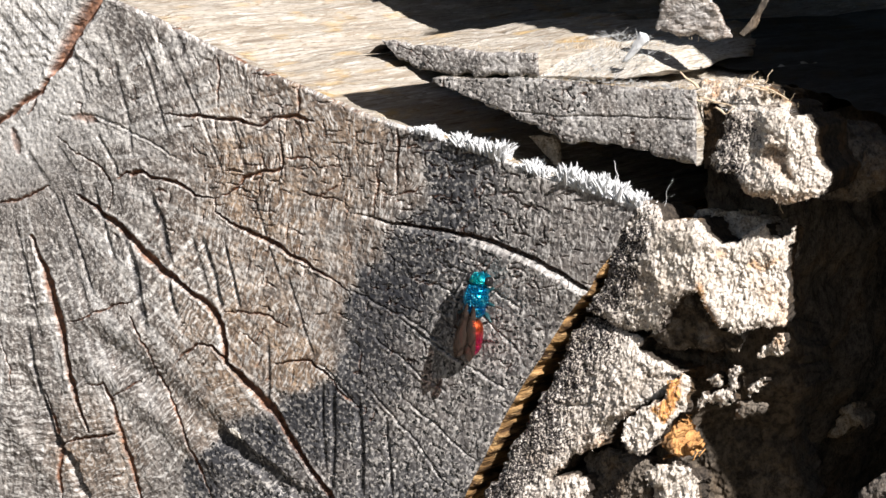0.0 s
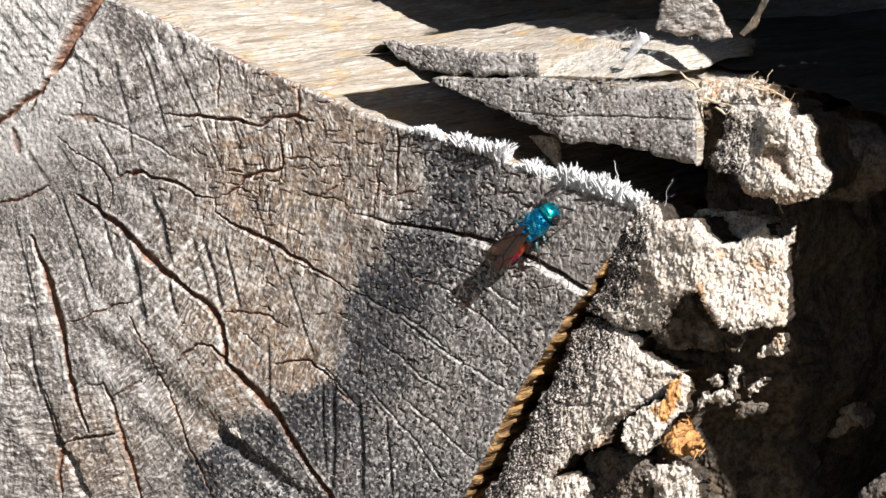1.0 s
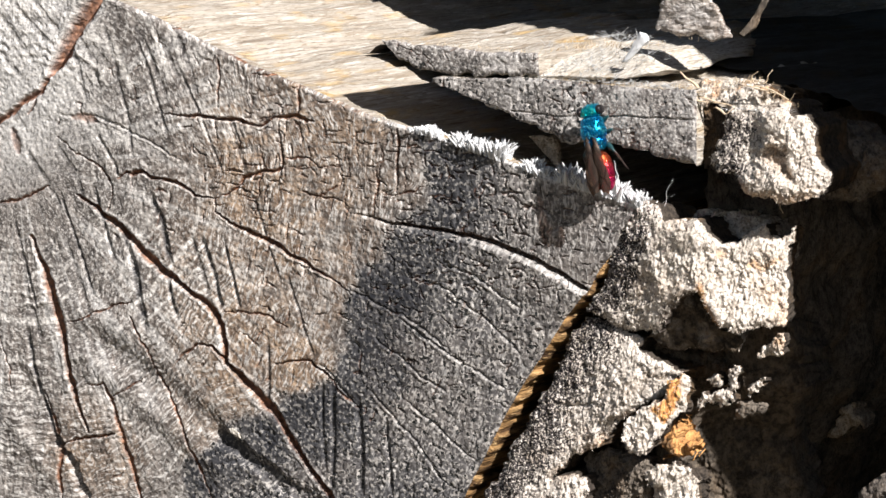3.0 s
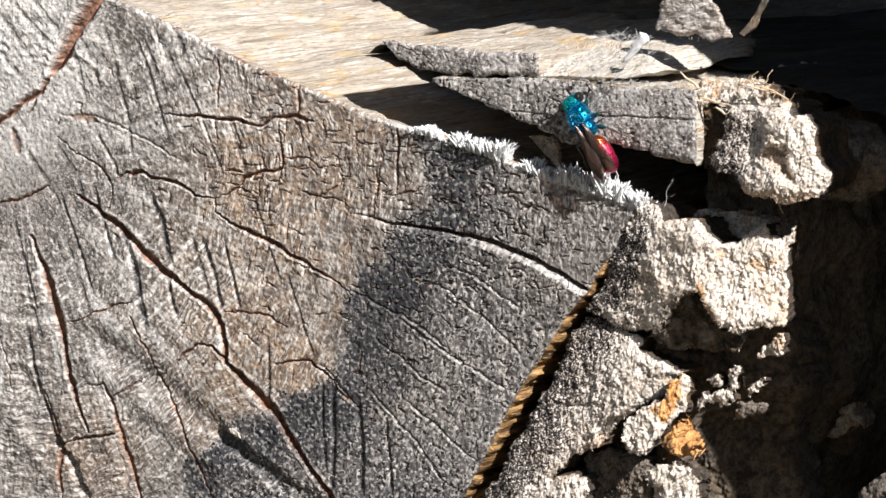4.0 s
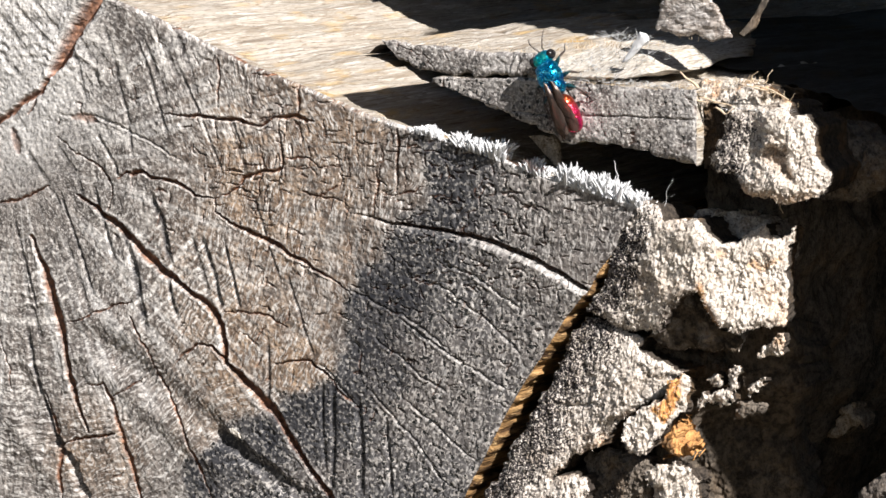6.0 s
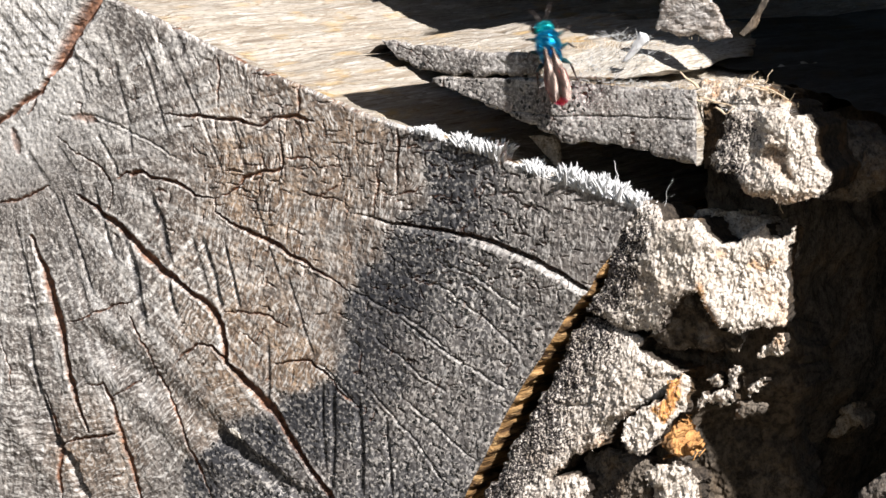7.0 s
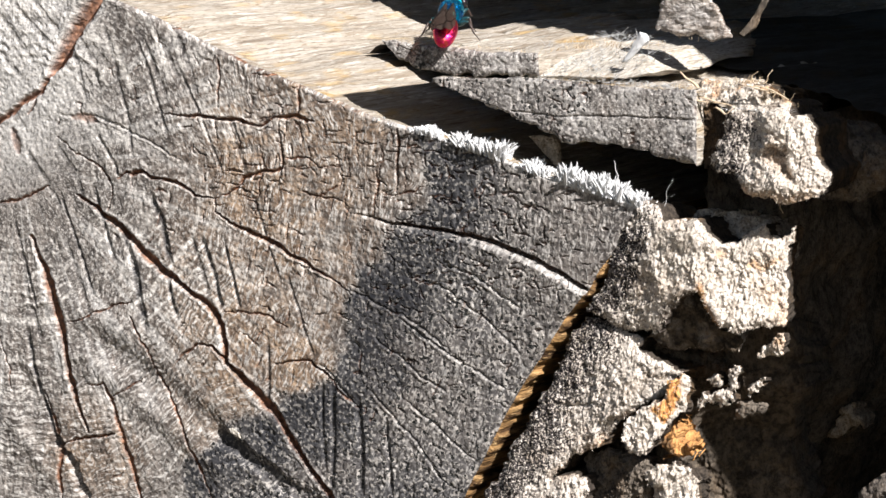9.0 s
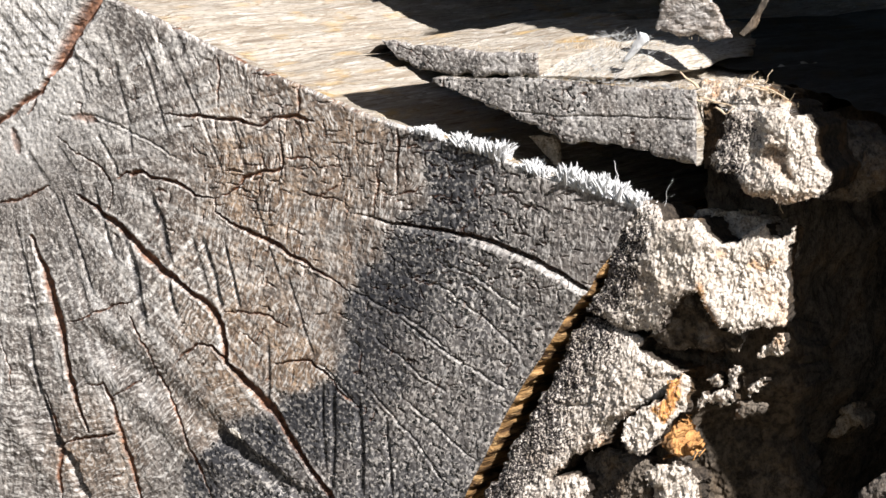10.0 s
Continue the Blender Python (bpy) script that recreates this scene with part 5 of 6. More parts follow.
# ---- frayed fibres along the rims ----
def fray():
    rnd = random.Random(4)
    rim = curve(EDGE, 400)
    spots = []
    start, bare = (-10.5, 15.0)[0], (-22.4, 19.1)[0]
    # (place along the rim, spread, height) of each tuft
    tufts = [((-2.3, 13.5)[0], 1.6, 0.5), ((1.6, 12.8)[0], 0.8, 0.75), ((3.9, 11.9)[0], 1.1, 0.85), ((6.3, 11.4)[0], 1.3, 1.15), ((10.7, 10.0)[0], 0.9, 0.75), ((12.5, 9.6)[0], 0.6, 0.6),
             ((15.3, 9.0)[0], 1.1, 1.25), ((17.4, 8.5)[0], 1.0, 1.1), ((19.6, 7.8)[0], 1.1, 1.4), ((21.4, 7.4)[0], 0.7, 1.1), ((23.6, 6.9)[0], 1.4, 0.9)]
    for at, spread, high in tufts:
        lean = rnd.gauss(0.1, 0.2)
        for i in range(int(105 * spread)):
            x = rnd.gauss(at, 0.55 * spread)
            z = float(np.interp(x, [p[0] for p in EDGE], [p[1] for p in EDGE]))
            ln = rnd.uniform(0.5, 1.0) * high * math.exp(-((x - at) / spread) ** 2)
            way = (rnd.gauss(lean, 0.28), rnd.gauss(-0.35, 0.3), 0.9)
            spots.append(((x, rnd.uniform(-0.15, 2.6), z - 0.35), tuple((0.3 + 2.0 * ln) * c for c in way), rnd.uniform(0.15, 0.40)))
    for i in range(600):
        x, z = rim[rnd.randrange(400)]
        if x < bare or (x < start and rnd.random() > 0.3) or noise.noise(Vector((x * 0.6, 0, 3))) + 0.2 < rnd.random() * 0.6:
            continue
        way, ln = (rnd.gauss(0.1, 0.5), rnd.gauss(-0.5, 0.5), 0.7), rnd.uniform(0.3, 0.7)
        spots.append(((x, rnd.uniform(-0.1, 2.5), z - 0.35), tuple(c * ln for c in way), rnd.uniform(0.07, 0.16)))
    fibres("frayed_rim", spots, FUZZ, log, "white frayed wood fibres along the rim")
    spots = []
    for pts, count, lo, hi, ydepth in (([(11.7, 22.6), (15.9, 23.3), (24.1, 23.5)], 110, 0.3, 1.1, 8), ([(17.3, 19.5), (23.5, 19.3), (30.6, 19.2)], 160, 0.2, 0.7, 3),
                                       ([(32.2, 19.6), (37.5, 20.3), (42.1, 17.6)], 60, 0.3, 1.1, 3), ([(-6.8, 23.3), (1.1, 23.1), (11.0, 22.6)], 60, 0.2, 0.5, 2)):
        c = curve(pts, 100)
        for i in range(count):
            x, z = c[rnd.randrange(100)]
            way = (rnd.gauss(0.1, 0.5), rnd.gauss(-0.1, 0.5), 0.9)
            s = rnd.uniform(lo, hi)
            spots.append(((x, rnd.uniform(0, ydepth), z - 0.2), tuple(c2 * s for c2 in way), rnd.uniform(0.025, 0.06)))
    white = []
    for pts, count, lo, hi, ydepth in (([(15.6, 24.1), (18.7, 24.5), (22.1, 24.2)], 130, 0.3, 1.1, 9), ([(11.0, 19.7), (19.4, 19.7), (29.5, 19.2)], 420, 0.3, 0.95, 3),
                                       ([(21.1, 23.4), (23.4, 23.8), (25.5, 22.1)], 70, 0.4, 1.1, 8), ([(24.8, 19.5), (26.2, 19.4), (27.5, 19.3)], 40, 0.5, 1.2, 2),
                                       ([(33.8, 17.0), (35.6, 17.4), (41.5, 17.1)], 120, 0.3, 0.8, 2)):
        c = curve(pts, 100)
        for i in range(count):
            x, z = c[rnd.randrange(100)]
            way = (rnd.gauss(0.3, 0.9), rnd.gauss(-0.2, 0.6), rnd.uniform(0.1, 0.9))
            s = rnd.uniform(lo, hi)
            white.append(((x, rnd.uniform(0, ydepth), z - 0.2), tuple(c2 * s for c2 in way), rnd.uniform(0.015, 0.05)))
    for i in range(420):
        x, z = rnd.uniform(11.5, 24.6), rnd.uniform(20.0, 23.4)
        back = 4.0 * max(0, z - 20.1) + 0.4
        (px, pz), ln = recede_in_view(x, z, back), rnd.uniform(0.5, 2.2)
        way = (rnd.gauss(0.2, 0.3), rnd.gauss(-0.3, 0.6), rnd.gauss(0.22, 0.16))
        white.append(((px, back, pz), tuple(c2 * ln for c2 in way), rnd.uniform(0.02, 0.06)))
    fibres("bleached_fray", white, FUZZ, log, "bleached fibres torn from the splinters")
    fibres("splinter_fray", spots, STRAW, log, "straw-coloured fibres torn from the splinters")


fray()

plate("flake", [(-28.5, -22.8), (-27.6, -22.5), (-26.8, -23.2)], [(-28.2, -23.3), (-27.5, -23.7), (-26.6, -24.0)], -0.3, 0.5, (24, 16), SPLIT, log, "white torn flake on the cut", 0.3, 0.2, 0.2, 120)
plate("flake", [(10.7, 13.3), (12.3, 13.5), (13.6, 12.8)], [(12.6, 11.5), (13.7, 10.2), (14.7, 9.7)], 0.0, 1.0, (40, 30), STRAW_BARK, log, "dull straw flake hanging in the gap", 0.6, 0.3, 0.2, 121, form=lambda x, z: 7.0 + 0 * x)
plate("flake", [(23.6, 24.9), (24.2, 24.8), (24.3, 24.0)], [(21.3, 21.7), (21.8, 21.7), (22.4, 22.1)], 1.5, 0.6, (24, 30), FUZZ, log, "white curled wood sliver", 0.2, 0.1, 0.2, 122)


def sticks(name, spots, material, label):
    for pts, r in spots:
        V, F = [], []
        c = curve(pts, 9)
        for k, (x, z) in enumerate(c):
            for j in range(6):
                a = j * math.pi / 3
                rr = r * (1 - 0.6 * k / 8)
                V.append((x + rr * math.cos(a), 0.6 + 0.25 * math.sin(k) + rr * math.sin(a), z + 0.3 * rr * math.cos(a)))
        for k in range(8):
            F += [(6 * k + j, 6 * k + (j + 1) % 6, 6 * k + 6 + (j + 1) % 6, 6 * k + 6 + j) for j in range(6)]
        F += [tuple(range(6)), tuple(range(48, 54))]
        mesh_object(name, V, F, material, log, label)


sticks("splinter_needle", [([(31.0, 19.3), (29.9, 20.2), (28.7, 21.0)], 0.22), ([(38.7, 20.0), (39.1, 20.6), (39.6, 21.6)], 0.12), ([(37.0, 20.0), (37.2, 20.7), (37.9, 21.3)], 0.12),
                           ([(40.9, 7.9), (40.8, 6.9), (41.0, 6.1)], 0.08), ([(41.4, 12.9), (42.1, 11.6), (42.6, 10.0)], 0.18), ([(42.2, 10.4), (42.6, 9.3), (42.8, 8.3)], 0.25)], STRAW, "brown wood needle")
sticks("splinter_needle", [([(28.9, 18.5), (31.2, 17.9), (33.6, 17.7)], 0.3), ([(30.4, 18.5), (32.4, 18.1), (34.9, 17.5)], 0.24), ([(27.4, 19.0), (30.8, 18.8), (34.3, 19.3)], 0.28),
                           ([(33.0, 17.3), (34.4, 16.5), (35.3, 17.5)], 0.2), ([(33.9, 19.2), (36.9, 19.8), (40.1, 19.0)], 0.25), ([(37.5, 19.8), (39.8, 19.4), (41.5, 18.4)], 0.2),
                           ([(37.0, 19.9), (37.5, 20.4), (37.2, 20.9)], 0.08)], STRAW, "brown wood needle")
sticks("hair_fibre", [([(27.1, 6.2), (27.4, 7.8), (28.0, 9.2)], 0.035), ([(21.2, 8.2), (21.5, 9.4), (20.9, 10.9)], 0.07), ([(26.8, 6.5), (27.5, 7.1), (28.3, 7.6)], 0.03)], FUZZ, "fine pale fibre")

# ---- loose chip and the neighbouring logs ----
twig = tagged(new("twig"), "thin grey twig leaning behind the chip", "twig")
plate("stem", [(35.5, 25.3), (36.5, 26.3), (38.1, 28.6), (38.8, 29.9)], [(36.0, 25.0), (37.2, 26.0), (38.7, 28.3), (39.5, 29.8)], 1.0, 0.6, (60, 8), OUTER_BARK, twig, "", 0.3, 0.2, 0.1, 130, form=lambda x, z: 12.0 + 0 * x)
chip = tagged(new("wood_chip"), "grey wood chip with torn brown underside", "wood chip")
piece("chip_body", [(26.1, 25.6), (26.5, 28.0), (27.3, 29.3), (31.9, 29.4), (33.6, 28.1), (34.5, 26.5), (35.5, 25.0), (33.0, 24.5), (31.2, 24.9), (28.6, 25.0)], lambda x, z: 9.0 + 0 * x, 3, END, "", 103, ragged=0.3, edge=0.3, tuck=0.5, relief=lambda V, seed, size: 0.5 * rough(V * np.array([0.4, 1, 0.8]), 4, seed, 0.6) + 0.2 * cell_heights(V[:, 0] * 0.9, V[:, 2] * 1.6, seed),
      tones=lambda x, z, P: {"tan": 0.5 + rough(P * 0.3, 3, 104), "bleach": 0.25 + 0 * x, "radius": 100 + 2.2 * z, "bearing": x}, side=SHADE_BARK, parent=chip)
fibres("torn_fray", [((*recede_in_view(x, z, 9.4)[:1], 9.4, recede_in_view(x, z, 9.4)[1]), (0.1 * math.sin(9 * x), 0.1, dz), 0.05) for x, z, dz in [((28.8, 25.0)[0] + 0.42 * k, (30.8, 24.7)[1] + 0.45 + 0.2 * math.sin(k), -0.5 - 0.4 * math.sin(2.3 * k)) for k in range(13)]], STRAW, chip, "brown torn fibres")


def stack_log(name, centre, radius, y0, length, label, seed):
    """A neighbouring log: sawn end, barked side."""
    nu, nv = 96, 60
    a = np.linspace(0, 2 * math.pi, nu, endpoint=False)
    rows = [(0.02, y0), (0.3, y0), (0.6, y0), (0.9, y0), (0.94, y0 + 0.5)]
    side = [(0.94, y0 + 0.5), (0.99, y0 + 0.2), (1.0, y0 + 2.5)] + [(1.0, y0 + 2.5 + length * k / nv) for k in range(1, nv)]
    top = tagged(new(name), label, "log", "stacked logs")
    # barked sides take the bark whose colour is darkened for shade
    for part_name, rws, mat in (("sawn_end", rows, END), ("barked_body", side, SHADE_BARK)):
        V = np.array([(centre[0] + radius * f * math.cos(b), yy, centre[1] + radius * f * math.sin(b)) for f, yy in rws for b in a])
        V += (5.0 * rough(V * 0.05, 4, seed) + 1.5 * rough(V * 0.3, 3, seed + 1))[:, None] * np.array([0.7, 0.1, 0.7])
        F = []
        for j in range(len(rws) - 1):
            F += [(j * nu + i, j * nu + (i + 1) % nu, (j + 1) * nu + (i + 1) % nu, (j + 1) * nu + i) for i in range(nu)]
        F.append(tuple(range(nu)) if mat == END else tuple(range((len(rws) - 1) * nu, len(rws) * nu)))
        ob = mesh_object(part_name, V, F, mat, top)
        if mat == END:
            give(ob, "radius", np.hypot(V[:, 0] - centre[0], V[:, 2] - centre[1]))
            give(ob, "bearing", 45 * np.arctan2(V[:, 2] - centre[1], V[:, 0] - centre[0]))
    return top


# the next four logs are unseen, added where their shadows shape the shade
stack_log("log", (-12, 152), 98, 30, 300, "brown barked log lying across the top of the stack", 201)
stack_log("log", (125, 113), 32, -20, 300, "brown barked log high beside the split log", 206)
stack_log("log", (114, 60), 20, -25, 300, "thin brown barked log beside the split log", 208)
stack_log("log", (150, -12), 56, -24, 300, "brown barked log beside the split log", 211)
stack_log("log", (70, -56), 33, 22, 300, "thin brown barked log on the ground", 221)
stack_log("log", (226, -58), 32, 0, 300, "thin brown barked log at the foot of the stack", 226)


foot_log = tagged(new("log"), "thin grey-brown log, its rough end at the foot of the stack", "log", "stacked logs")
piece("bark", [(49.0, -27.1), (50.0, -24.2), (51.4, -22.4), (53.0, -21.3), (58.1, -19.9), (62.0, -25.9)], lambda x, z: 12.0 + 0.5 * np.maximum(0, 49 - x), 60, OUTER_BARK, "", 531, h=0.2, edge=1.5, size=1.5, tuck=0.1, tones=lambda x, z, P: {"soot": 0.3 + 0 * x}, parent=foot_log)


def ground():
    V = [(-40000, -40000, -91), (40000, -40000, -91), (40000, 40000, -91), (-40000, 40000, -91)]
    n = Nodes("trodden_earth")
    v = n.space()
    col = n.mix(n.noise(v, 0.02, 6), (0.10, 0.08, 0.055), (0.20, 0.17, 0.12))
    ob = mesh_object("ground", V, [(0, 1, 2, 3)], n.done(col, 0.95, n.bump(n.noise(v, 0.2, 6), 4.0)))
    tagged(ob, "trodden brown earth below the stack", "ground", kind="structure")


ground()

BODY = 1.13 * MM  # one unit of the body's plan

# ---- the wasp: it faces +y, its back is +z, its feet stand at z = 0; millimetres ----
BLUE = metal_material("blue_cuticle", (0.0, 0.10, 0.33), (0.0, 0.29, 0.52), (0.14, 0.74, 0.86), 3.6, 0.30, 0.32)
GREEN = metal_material("green_cuticle", (0.0, 0.22, 0.42), (0.0, 0.46, 0.48), (0.12, 0.74, 0.50), 4.2, 0.30, 0.22)
RED = metal_material("ruby_cuticle", (0.68, 0.014, 0.06), (0.82, 0.03, 0.18), (0.74, 0.14, 0.04), 7.0, 0.25, 0.025, (0.62, 0.10, 0.03))
EYE_BLACK = plain_material("compound_eye", (0.012, 0.011, 0.012), 0.12)
LEG_GREEN = plain_material("dark_green_leg", (0.012, 0.05, 0.055), 0.35)
LEG_DARK = plain_material("dark_leg", (0.05, 0.035, 0.03), 0.4)
WING = wing_material()


def loft(rings, seg=36, steps=6):
    """A body of oval rings: (y, half width, half height, height of the middle), rounded between them."""
    r = np.array(rings, float)
    t = np.linspace(0, len(r) - 1, (len(r) - 1) * steps + 1)
    out = []
    for x in t:
        i = min(int(x), len(r) - 2)
        f = x - i
        p0, p1, p2, p3 = r[max(i - 1, 0)], r[i], r[i + 1], r[min(i + 2, len(r) - 1)]
        out.append(0.5 * (2 * p1 + (p2 - p0) * f + (2 * p0 - 5 * p1 + 4 * p2 - p3) * f * f + (3 * p1 - p0 - 3 * p2 + p3) * f ** 3))
    bm = bmesh.new()
    loops = []
    for y, w, h, z in out:
        w, h = max(w, 0.02), max(h, 0.02)
        loops.append([bm.verts.new((0.92 * w * math.cos(a) * BODY, y * BODY, (z + h * math.sin(a)) * BODY)) for a in np.linspace(0, 2 * math.pi, seg, endpoint=False)])
    for p, q in zip(loops, loops[1:]):
        for i in range(seg):
            bm.faces.new((p[i], p[(i + 1) % seg], q[(i + 1) % seg], q[i]))
    bm.faces.new(loops[0])
    bm.faces.new(loops[-1])
    return bm


def tube(points, radii, seg=10):
    bm = bmesh.new()
    pts = [Vector(p) * BODY for p in points]
    loops = []
    for i, p in enumerate(pts):
        d = (pts[min(i + 1, len(pts) - 1)] - pts[max(i - 1, 0)]).normalized()
        a = d.cross(Vector((0.21, 0.35, 0.9))).normalized()
        b = d.cross(a)
        loops.append([bm.verts.new(p + (a * math.cos(k) + b * math.sin(k)) * radii[i] * BODY) for k in np.linspace(0, 2 * math.pi, seg, endpoint=False)])
    for p, q in zip(loops, loops[1:]):
        for i in range(seg):
            bm.faces.new((p[i], p[(i + 1) % seg], q[(i + 1) % seg], q[i]))
    bm.faces.new(loops[0])
    bm.faces.new(loops[-1])
    return bm


def ball(centre, size):
    bm = bmesh.new()
    bmesh.ops.create_uvsphere(bm, u_segments=24, v_segments=16, radius=1.0)
    for v in bm.verts:
        v.co = Vector([(c + k * s) * BODY for c, k, s in zip(centre, v.co, size)])
    return bm


def wing(side):
    """A thin wing folded along the back, a little raised and spread."""
    bm = bmesh.new()
    rows = 14
    lines = []
    for k in range(rows + 1):
        t = k / rows
        y = 1.2 - 5.5 * t
        half = 0.2 + 0.60 * math.sin(min(t * 1.25, 1.0) * math.pi / 2) * (1 - max(0, t - 0.78) ** 2 * 14)
        mid = side * (0.34 + 0.12 * t)
        z = 2.95 - 0.25 * t
        line = []
        for j in range(7):
            s = j / 3 - 1
            line.append((mid + half * s, y - 0.25 * s * side, z - 0.22 * s * s + 0.06 * s * side + 0.05 * math.sin(9 * t + 4 * s)))
        lines.append(line)
    for lift in (0.0, 0.035):
        grid = [[bm.verts.new((x * BODY, y * BODY, (z + lift) * BODY)) for x, y, z in line] for line in lines]
        for p, q in zip(grid, grid[1:]):
            for i in range(6):
                bm.faces.new((p[i], p[i + 1], q[i + 1], q[i]))
    return bm


def leg(root, knee, ankle, toe, parent, thick):
    name = "leg"
    def between(p, q, n, bow=0.0):
        return [tuple(a + (b - a) * k / n + (bow if c == 2 else 0) * math.sin(math.pi * k / n) for c, (a, b) in enumerate(zip(p, q))) for k in range(n + 1)]
    femur = part(name, tube(between(root, knee, 6, 0.1), [0.13, 0.2 * thick, 0.24 * thick, 0.22 * thick, 0.18, 0.14, 0.1]), LEG_GREEN, parent)
    part("shin", tube(between(knee, ankle, 5), [0.09, 0.12, 0.12, 0.11, 0.1, 0.07]), LEG_DARK, femur)
    part("foot", tube(between(ankle, toe, 6, 0.06), [0.06, 0.07, 0.05, 0.06, 0.05, 0.05, 0.03]), LEG_DARK, femur)
    return femur


def build_wasp():
    w = tagged(new("jewel_wasp"), "small metallic blue-green wasp with ruby red abdomen", "wasp")
    part("thorax", loft([(-0.35, 0.25, 0.3, 1.65), (-0.15, 0.85, 0.8, 1.7), (0.3, 1.2, 1.05, 1.72), (0.75, 1.22, 1.12, 1.75), (0.95, 1.18, 1.08, 1.75),
                         (1.1, 1.3, 1.18, 1.78), (1.6, 1.42, 1.28, 1.8), (2.1, 1.36, 1.22, 1.8), (2.3, 1.26, 1.12, 1.78), (2.45, 1.3, 1.14, 1.76),
                         (2.8, 1.22, 1.02, 1.72), (3.05, 0.9, 0.75, 1.66), (3.15, 0.4, 0.35, 1.62)]), BLUE, w, "pitted metallic blue thorax")
    head = part("head", loft([(3.0, 0.5, 0.4, 1.6), (3.15, 1.05, 0.75, 1.6), (3.45, 1.3, 0.98, 1.55), (3.85, 1.22, 0.98, 1.45), (4.15, 0.85, 0.75, 1.35),
                              (4.32, 0.35, 0.4, 1.25)]), GREEN, w, "metallic green-blue head")
    for s in (-1, 1):
        part("eye", ball((s * 1.02, 3.66, 1.68), (0.42, 0.50, 0.66)), EYE_BLACK, head, "glossy black eye")
    for s in (-1, 1):
        a = part("antenna", tube([(s * 0.22, 4.2, 1.2), (s * 0.35, 4.6, 1.55), (s * 0.62, 5.0, 1.75), (s * 0.85, 5.5, 1.6), (s * 1.0, 5.95, 1.25), (s * 1.02, 6.25, 0.85)],
                                 [0.07, 0.08, 0.06, 0.06, 0.05, 0.03], 8), LEG_DARK, w, "thin dark antenna")
    part("abdomen", loft([(-0.25, 0.18, 0.2, 1.55), (-0.5, 0.75, 0.7, 1.6), (-0.95, 1.15, 1.02, 1.62), (-1.45, 1.28, 1.1, 1.58), (-1.55, 1.22, 1.05, 1.57),
                               (-1.7, 1.32, 1.12, 1.55), (-2.4, 1.34, 1.08, 1.45), (-2.85, 1.24, 0.98, 1.35), (-2.95, 1.18, 0.92, 1.33), (-3.1, 1.22, 0.94, 1.28),
                               (-3.7, 0.98, 0.76, 1.1), (-4.1, 0.6, 0.5, 0.98), (-4.3, 0.15, 0.2, 0.9)]), RED, w, "shiny ruby red abdomen")
    for s in (-1, 1):
        part("wing", wing(s), WING, w, "smoky brown folded wing")
    for s in (-1, 1):
        leg((s * 0.7, 2.5, 0.95), (s * 1.6, 3.1, 1.35), (s * 1.9, 3.5, 0.35), (s * 2.1, 4.15, 0.05), w, 1.0)
        leg((s * 0.8, 1.3, 0.85), (s * 1.95, 1.35, 1.35), (s * 2.3, 1.0, 0.4), (s * 2.75, 0.9, 0.05), w, 1.0)
        leg((s * 0.8, 0.35, 0.85), (s * 1.9, -0.35, 1.45), (s * 2.3, -1.35, 0.5), (s * 2.75, -2.1, 0.05), w, 1.15)
    return w


wasp = build_wasp()


def stand(t, x, y, z, fx, fy, fz, ux, uy, uz):
    """A row for walk(): a place in millimetres, the way ahead and the way up."""
    f = Vector((fx, fy, fz)).normalized()
    u = Vector((ux, uy, uz))
    u = (u - f * u.dot(f)).normalized()
    r = f.cross(u)
    m = Matrix((r, f, u)).transposed().to_4x4()
    m.translation = Vector((x, y, z)) * MM
    return t, m


def swing(ob, root, axis, size, beat, phase, calm):
    """Key a leg or antenna to swing about its root, more while the wasp walks."""
    root = Vector(root) * BODY
    rows = []
    for k in range(101):
        t = k / 10
        stir = 1.0 if any(a <= t <= b for a, b in ((0.5, 2.8), (3.0, 3.7), (5.4, 8.6), (8.6, 9.9))) else calm
        turn = Matrix.Rotation(radians(size * stir) * math.sin(beat * t + phase), 4, axis)
        rows.append((t, Matrix.Translation(root) @ turn @ Matrix.Translation(-root)))
    walk(ob, rows)


